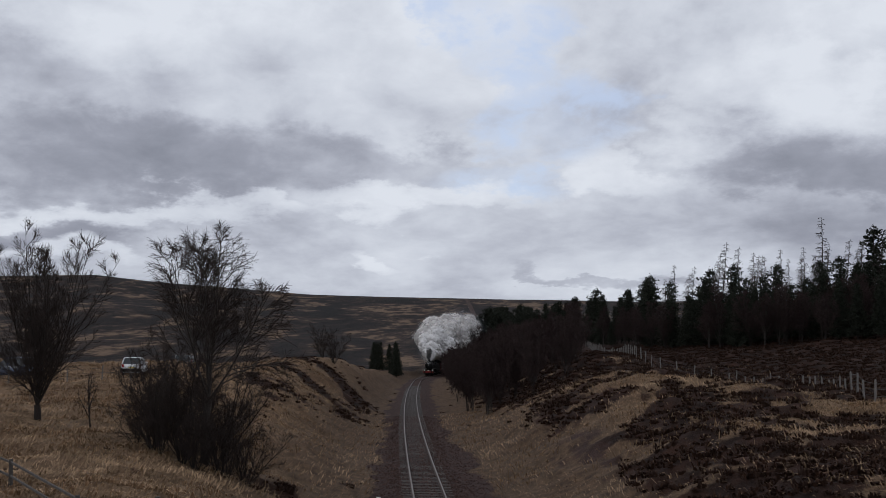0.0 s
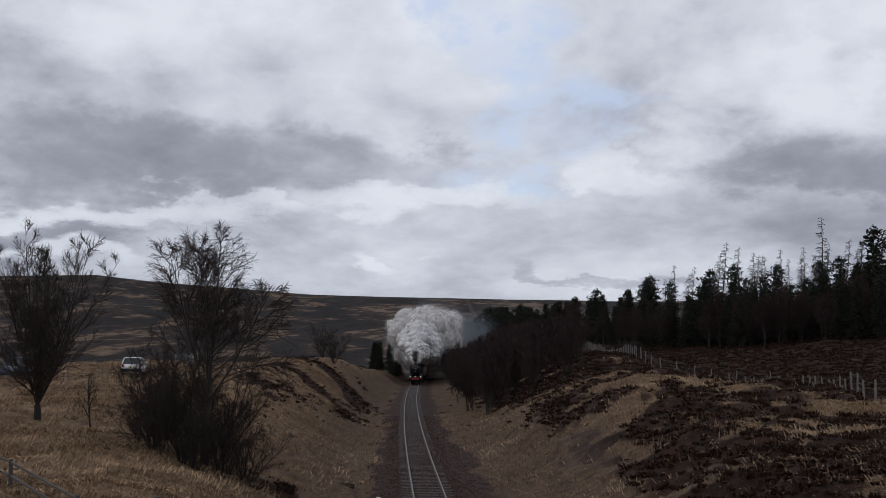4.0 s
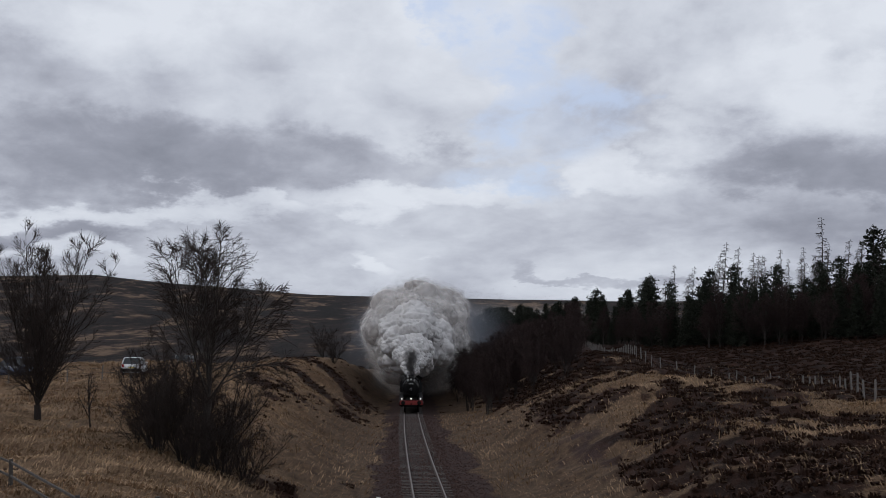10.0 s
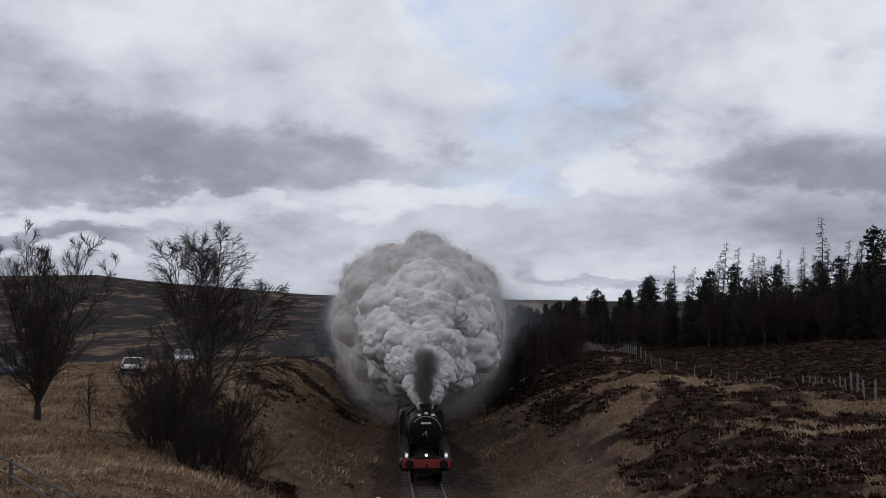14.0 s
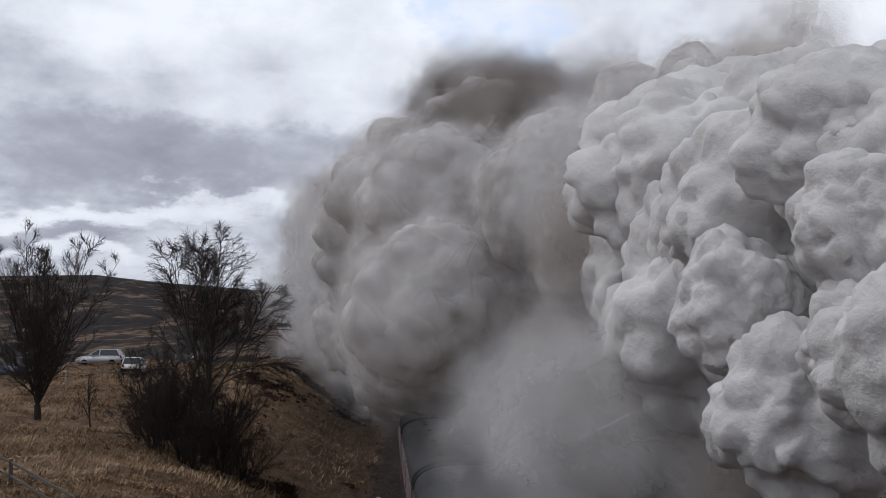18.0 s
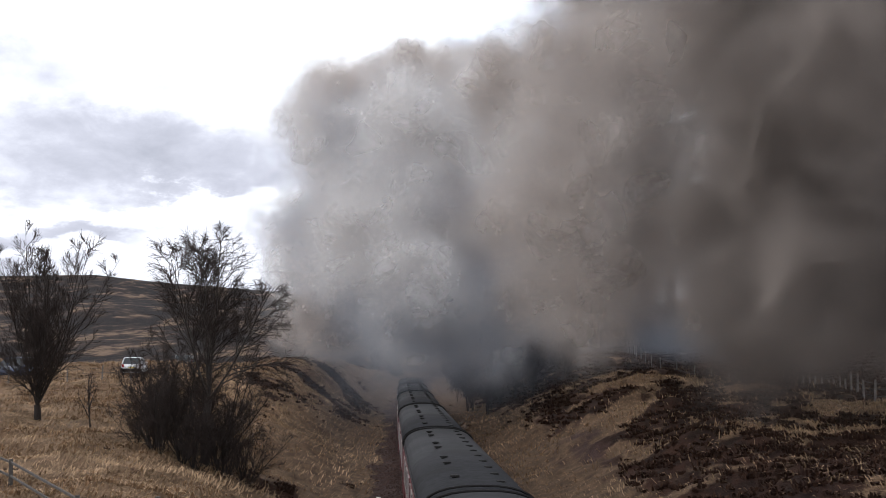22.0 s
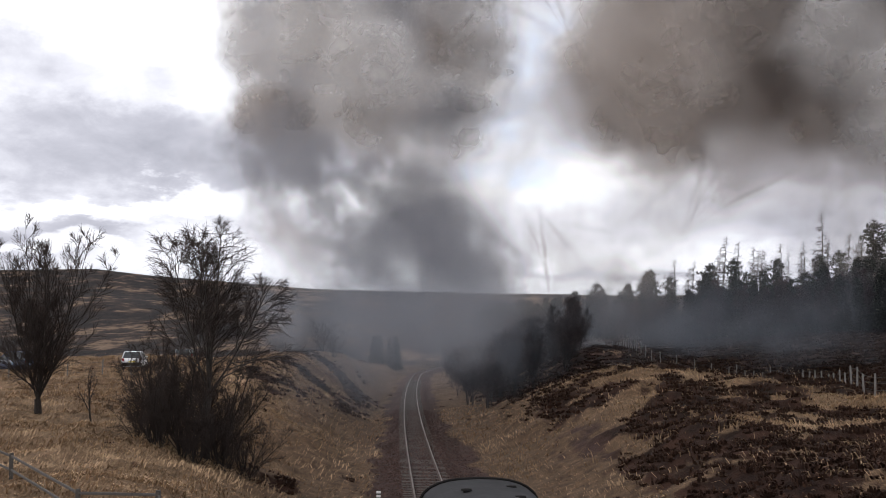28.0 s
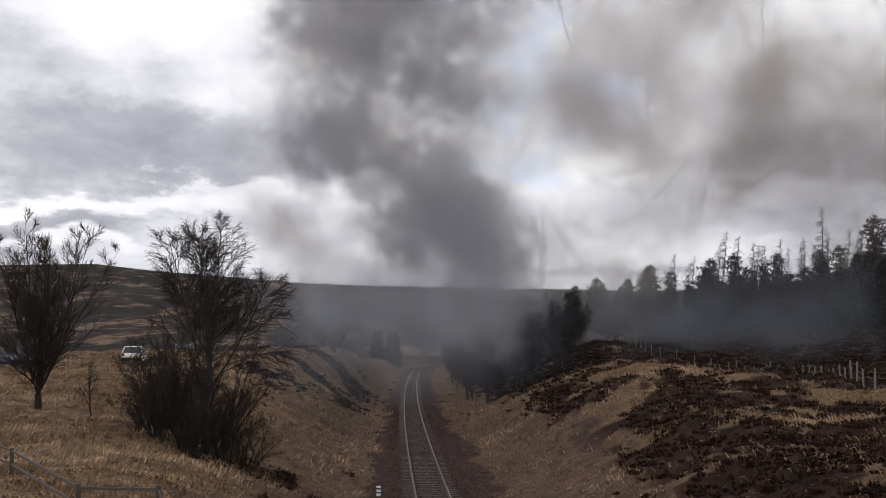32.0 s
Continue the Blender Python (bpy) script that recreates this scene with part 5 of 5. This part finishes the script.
def post_fence(label, xs, ys, pitch, seed, thick=0.06):
    """Round posts and wires along a line on the ground."""
    e = tagged(new("wire_fence"), label, "fence")
    along = np.concatenate([[0], np.cumsum(np.hypot(np.diff(xs), np.diff(ys)))])
    r = random.Random(seed)
    heads, d = [], 0.0
    while d < along[-1]:
        x, y = float(np.interp(d, along, xs)), float(np.interp(d, along, ys))
        z = land_z(x, y)
        h = r.uniform(1.1, 1.3)
        lean = (r.uniform(-0.07, 0.07), r.uniform(-0.05, 0.05))
        bm = rod(bm_new(), (0, 0, -0.3), (0, 0, h - 0.06), thick, 8, thick * 0.92)
        rod(bm, (0, 0, h - 0.06), (0, 0, h), thick * 0.92, 8, thick * 0.35)
        part("post", bm, POST, e, m=Matrix.Translation((x, y, z)) @ Euler((*lean, 0)).to_matrix().to_4x4())
        heads.append(Vector((x, y, z)))
        d += r.uniform(0.88, 1.18) * pitch
    for h in (0.35, 0.7, 1.02):
        bm = bm_new()
        for a, b in zip(heads, heads[1:]):
            rod(bm, a + Vector((0, 0, h)), b + Vector((0, 0, h)), 0.008, 3)
        part("wire", bm, WIRE, e)


post_fence("pale wooden posts with wires along the heather field", [28, 26, 23.4, 21.6, 22.0, 24.6, 27.2, 28.0, 27.4, 25.2, 22.8, 22.2], [222, 190, 150, 126, 117, 113, 109, 98, 86, 72, 61, 55], 2.4, 3)
post_fence("grey posts with wires beside the parked cars", [-38, -30, -24, -19.5], [86, 85, 84, 86], 2.4, 5, 0.05)


def lineside_marker():
    """A low striped post at the edge of the ballast."""
    x, y = -3.0, 53.0
    z = land_z(x, y)
    e = tagged(new("lineside_marker"), "small white marker post with dark bands beside the track", "marker")
    m = Matrix.Translation((x, y, z))
    part("post", box(bm_new(), -0.10, -0.05, -0.2, 0.10, 0.05, 0.48, 0.015), WHITE, e, m=m)
    for h in (0.14, 0.32):
        part("band", box(bm_new(), -0.104, -0.054, h, 0.104, 0.054, h + 0.06, 0.002), DARK, e, m=m)


lineside_marker()


def timber_fence():
    """The post-and-rail fence beside the bridge end."""
    e = tagged(new("timber_fence"), "weathered timber post-and-rail fence by the bridge", "fence")
    spots = [(-14.05, 37.0), (-9.55, 29.8), (-7.0, 28.0), (-5.9, 25.6)]
    spots = [(-17.5, 41.5)] + spots
    tops = []
    for x, y in spots:
        z = land_z(x, y)
        want = {(-14.05, 37.0): 2.80, (-9.55, 29.8): 2.66, (-7.0, 28.0): 2.88}.get((x, y), z + 1.1)
        part("post", box(bm_new(), -0.055, -0.055, z - 0.5, 0.055, 0.055, want + 0.05, 0.012), RAILING, e, m=Matrix.Translation((x, y, 0)))
        tops.append(Vector((x, y, want)))
    for a, b in zip(tops, tops[1:]):
        for drop in (0.06, 0.5):
            d = (b - a)
            m = Matrix.Translation((a + b) / 2 - Vector((0, 0, drop))) @ d.to_track_quat("Y", "Z").to_matrix().to_4x4()
            part("rail", box(bm_new(), -0.025, -d.length / 2, -0.035, 0.025, d.length / 2, 0.035, 0.006), RAILING, e, m=m)


timber_fence()


# ---- cars by the road ----
def car(name, label, paint, roof_h=1.48, length=4.1, wide=1.74):
    """A small hatchback, nose towards +x; its parts from the sill up."""
    e = tagged(new(name), label, "car", "cars by the road")
    l, w = length / 2, wide / 2
    bm = bm_new()
    side_line = [(-l, 0.35), (-l - 0.02, 0.62), (-l + 0.06, 0.95), (-l * 0.5, 0.98), (l * 0.42, 0.97), (l - 0.25, 0.80), (l, 0.62), (l, 0.32), (l - 0.2, 0.22), (-l + 0.2, 0.22)]
    a = [bm.verts.new((x, -w + (0.06 if z > 0.9 else 0), z)) for x, z in side_line]
    b = [bm.verts.new((x, w - (0.06 if z > 0.9 else 0), z)) for x, z in side_line]
    k = len(a)
    for i in range(k):
        bm.faces.new((a[i], a[(i + 1) % k], b[(i + 1) % k], b[i]))
    bm.faces.new(a[::-1])
    bm.faces.new(b)
    bmesh.ops.recalc_face_normals(bm, faces=bm.faces)
    bmesh.ops.bevel(bm, geom=bm.edges[:], offset=0.05, segments=2, affect="EDGES")
    body = part("body", bm, paint, e, smooth=True)
    bm = bm_new()
    lower = [(-l + 0.10, 0.96), (l * 0.42, 0.96)]
    upper = [(-l + 0.42, roof_h - 0.04), (l * 0.02, roof_h - 0.03)]
    q = [bm.verts.new((x, s * yy, z)) for s in (-1, 1) for (x, z), yy in ((lower[0], w - 0.08), (lower[1], w - 0.08), (upper[1], w - 0.24), (upper[0], w - 0.24))]
    for ids in ((0, 1, 2, 3), (7, 6, 5, 4), (1, 5, 6, 2), (4, 0, 3, 7), (3, 2, 6, 7)):
        bm.faces.new([q[i] for i in ids])
    part("glasshouse", bm, GLASS, e, "dark tinted window glass")
    part("roof", box(bm_new(), -l + 0.36, -w + 0.22, roof_h - 0.05, l * 0.04, w - 0.22, roof_h, 0.02), paint, e)
    for s in (-1, 1):
        for x0, z0, x1, z1 in ((-l + 0.12, 0.97, -l + 0.40, roof_h - 0.03), (l * 0.42, 0.97, l * 0.03, roof_h - 0.03), (-0.1, 0.97, -0.14, roof_h - 0.03)):
            part("pillar", rod(bm_new(), (x0, s * (w - 0.075), z0), (x1, s * (w - 0.23), z1), 0.045, 6), paint, e)
        for x in (-l * 0.62, l * 0.62):
            t = part("tyre", lathe(bm_new(), [(0.17, -0.09), (0.28, -0.1), (0.305, -0.06), (0.305, 0.06), (0.28, 0.1), (0.17, 0.09)], 20, "X", (0, 0, 0)), DARK, e,
                     m=Matrix.Translation((x, s * (w - 0.1), 0.305)) @ Matrix.Rotation(radians(90), 4, "Z"))
            part("rim", lathe(bm_new(), [(0.19, -0.07), (0.17, 0.05), (0.05, 0.075), (0.001, 0.075)], 16, "X"), STEEL, t)
        part("headlight", box(bm_new(), l - 0.22, s * (w - 0.28) - 0.14, 0.62, l - 0.01, s * (w - 0.28) + 0.14, 0.74, 0.03), STEEL, e)
        part("tail_light", box(bm_new(), -l - 0.03, s * (w - 0.16) - 0.09, 0.70, -l + 0.10, s * (w - 0.16) + 0.09, 0.94, 0.03), TAIL, e, "red tail light")
        part("mirror", box(bm_new(), l * 0.28, s * (w + 0.06) - 0.08, 0.95, l * 0.28 + 0.1, s * (w + 0.06) + 0.08, 1.08, 0.03), paint, e)
    part("bumper", box(bm_new(), -l - 0.06, -w + 0.06, 0.32, -l + 0.1, w - 0.06, 0.56, 0.04), DARK, e)
    part("plate", box(bm_new(), -l - 0.075, -0.26, 0.60, -l - 0.02, 0.26, 0.71, 0.004), PLATE, e)
    return e


TAIL = plain("tail_light_red", (0.25, 0.01, 0.01), 0.2, 0, 8, 0.1)
PLATE = plain("plate_yellow", (0.55, 0.42, 0.05), 0.4, 0, 8, 0.1)
CAR_WHITE = plain("car_white", (0.62, 0.63, 0.64), 0.25, 0, 2, 0.05, (0.25, 0.23, 0.2), 0.25, 0)
CAR_BLUE = plain("car_blue", (0.035, 0.05, 0.09), 0.25, 0, 2, 0.1, (0.06, 0.06, 0.06), 0.2, 0)
CAR_GREY = plain("car_grey", (0.16, 0.165, 0.17), 0.28, 0.3, 2, 0.06, (0.1, 0.1, 0.1), 0.25, 0)
CAR_SILVER = plain("car_silver", (0.42, 0.43, 0.44), 0.28, 0.4, 2, 0.06, (0.2, 0.19, 0.18), 0.25, 0)
plant(car("hatchback", "white hatchback parked on the rough verge", CAR_WHITE, 1.50, 3.8), -26.2, 96, radians(98))
plant(car("estate_car", "dark blue car parked by the road", CAR_BLUE, 1.62, 4.5, 1.82), -33.9, 89.5, radians(150))
plant(car("saloon", "grey car parked beyond the thicket", CAR_GREY, 1.46, 4.2), -28.9, 123, radians(165))

passing = car("passing_car", "pale silver hatchback driving along the moor road", CAR_SILVER, 1.50, 4.1)


def move_car():
    rows = []
    stops = ((0, -30, 135), (9, -30, 135), (11, -29.3, 131), (13, -28, 124), (15, -26, 112.5), (16, -25.2, 106.5), (16.5, -25.8, 104), (17, -27.2, 103), (17.5, -29.2, 103), (18, -31.2, 103), (18.5, -33.4, 103), (19, -35.4, 103), (19.5, -37.5, 103),
             (20, -39.6, 103), (21, -43.5, 103), (22.5, -48.5, 103), (24, -50, 103), (32, -50, 103))
    for k, (t, x, y) in enumerate(stops):
        heading = -68 if t < 15.5 else -105 if t < 16.2 else -150 if t < 16.8 else -180
        rows.append((t, Matrix.Translation((x, y, land_z(x, y))) @ Matrix.Rotation(radians(heading), 4, "Z")))
    walk(passing, rows)


def motions():
    move_train()
    move_smoke()
    move_car()


motions()
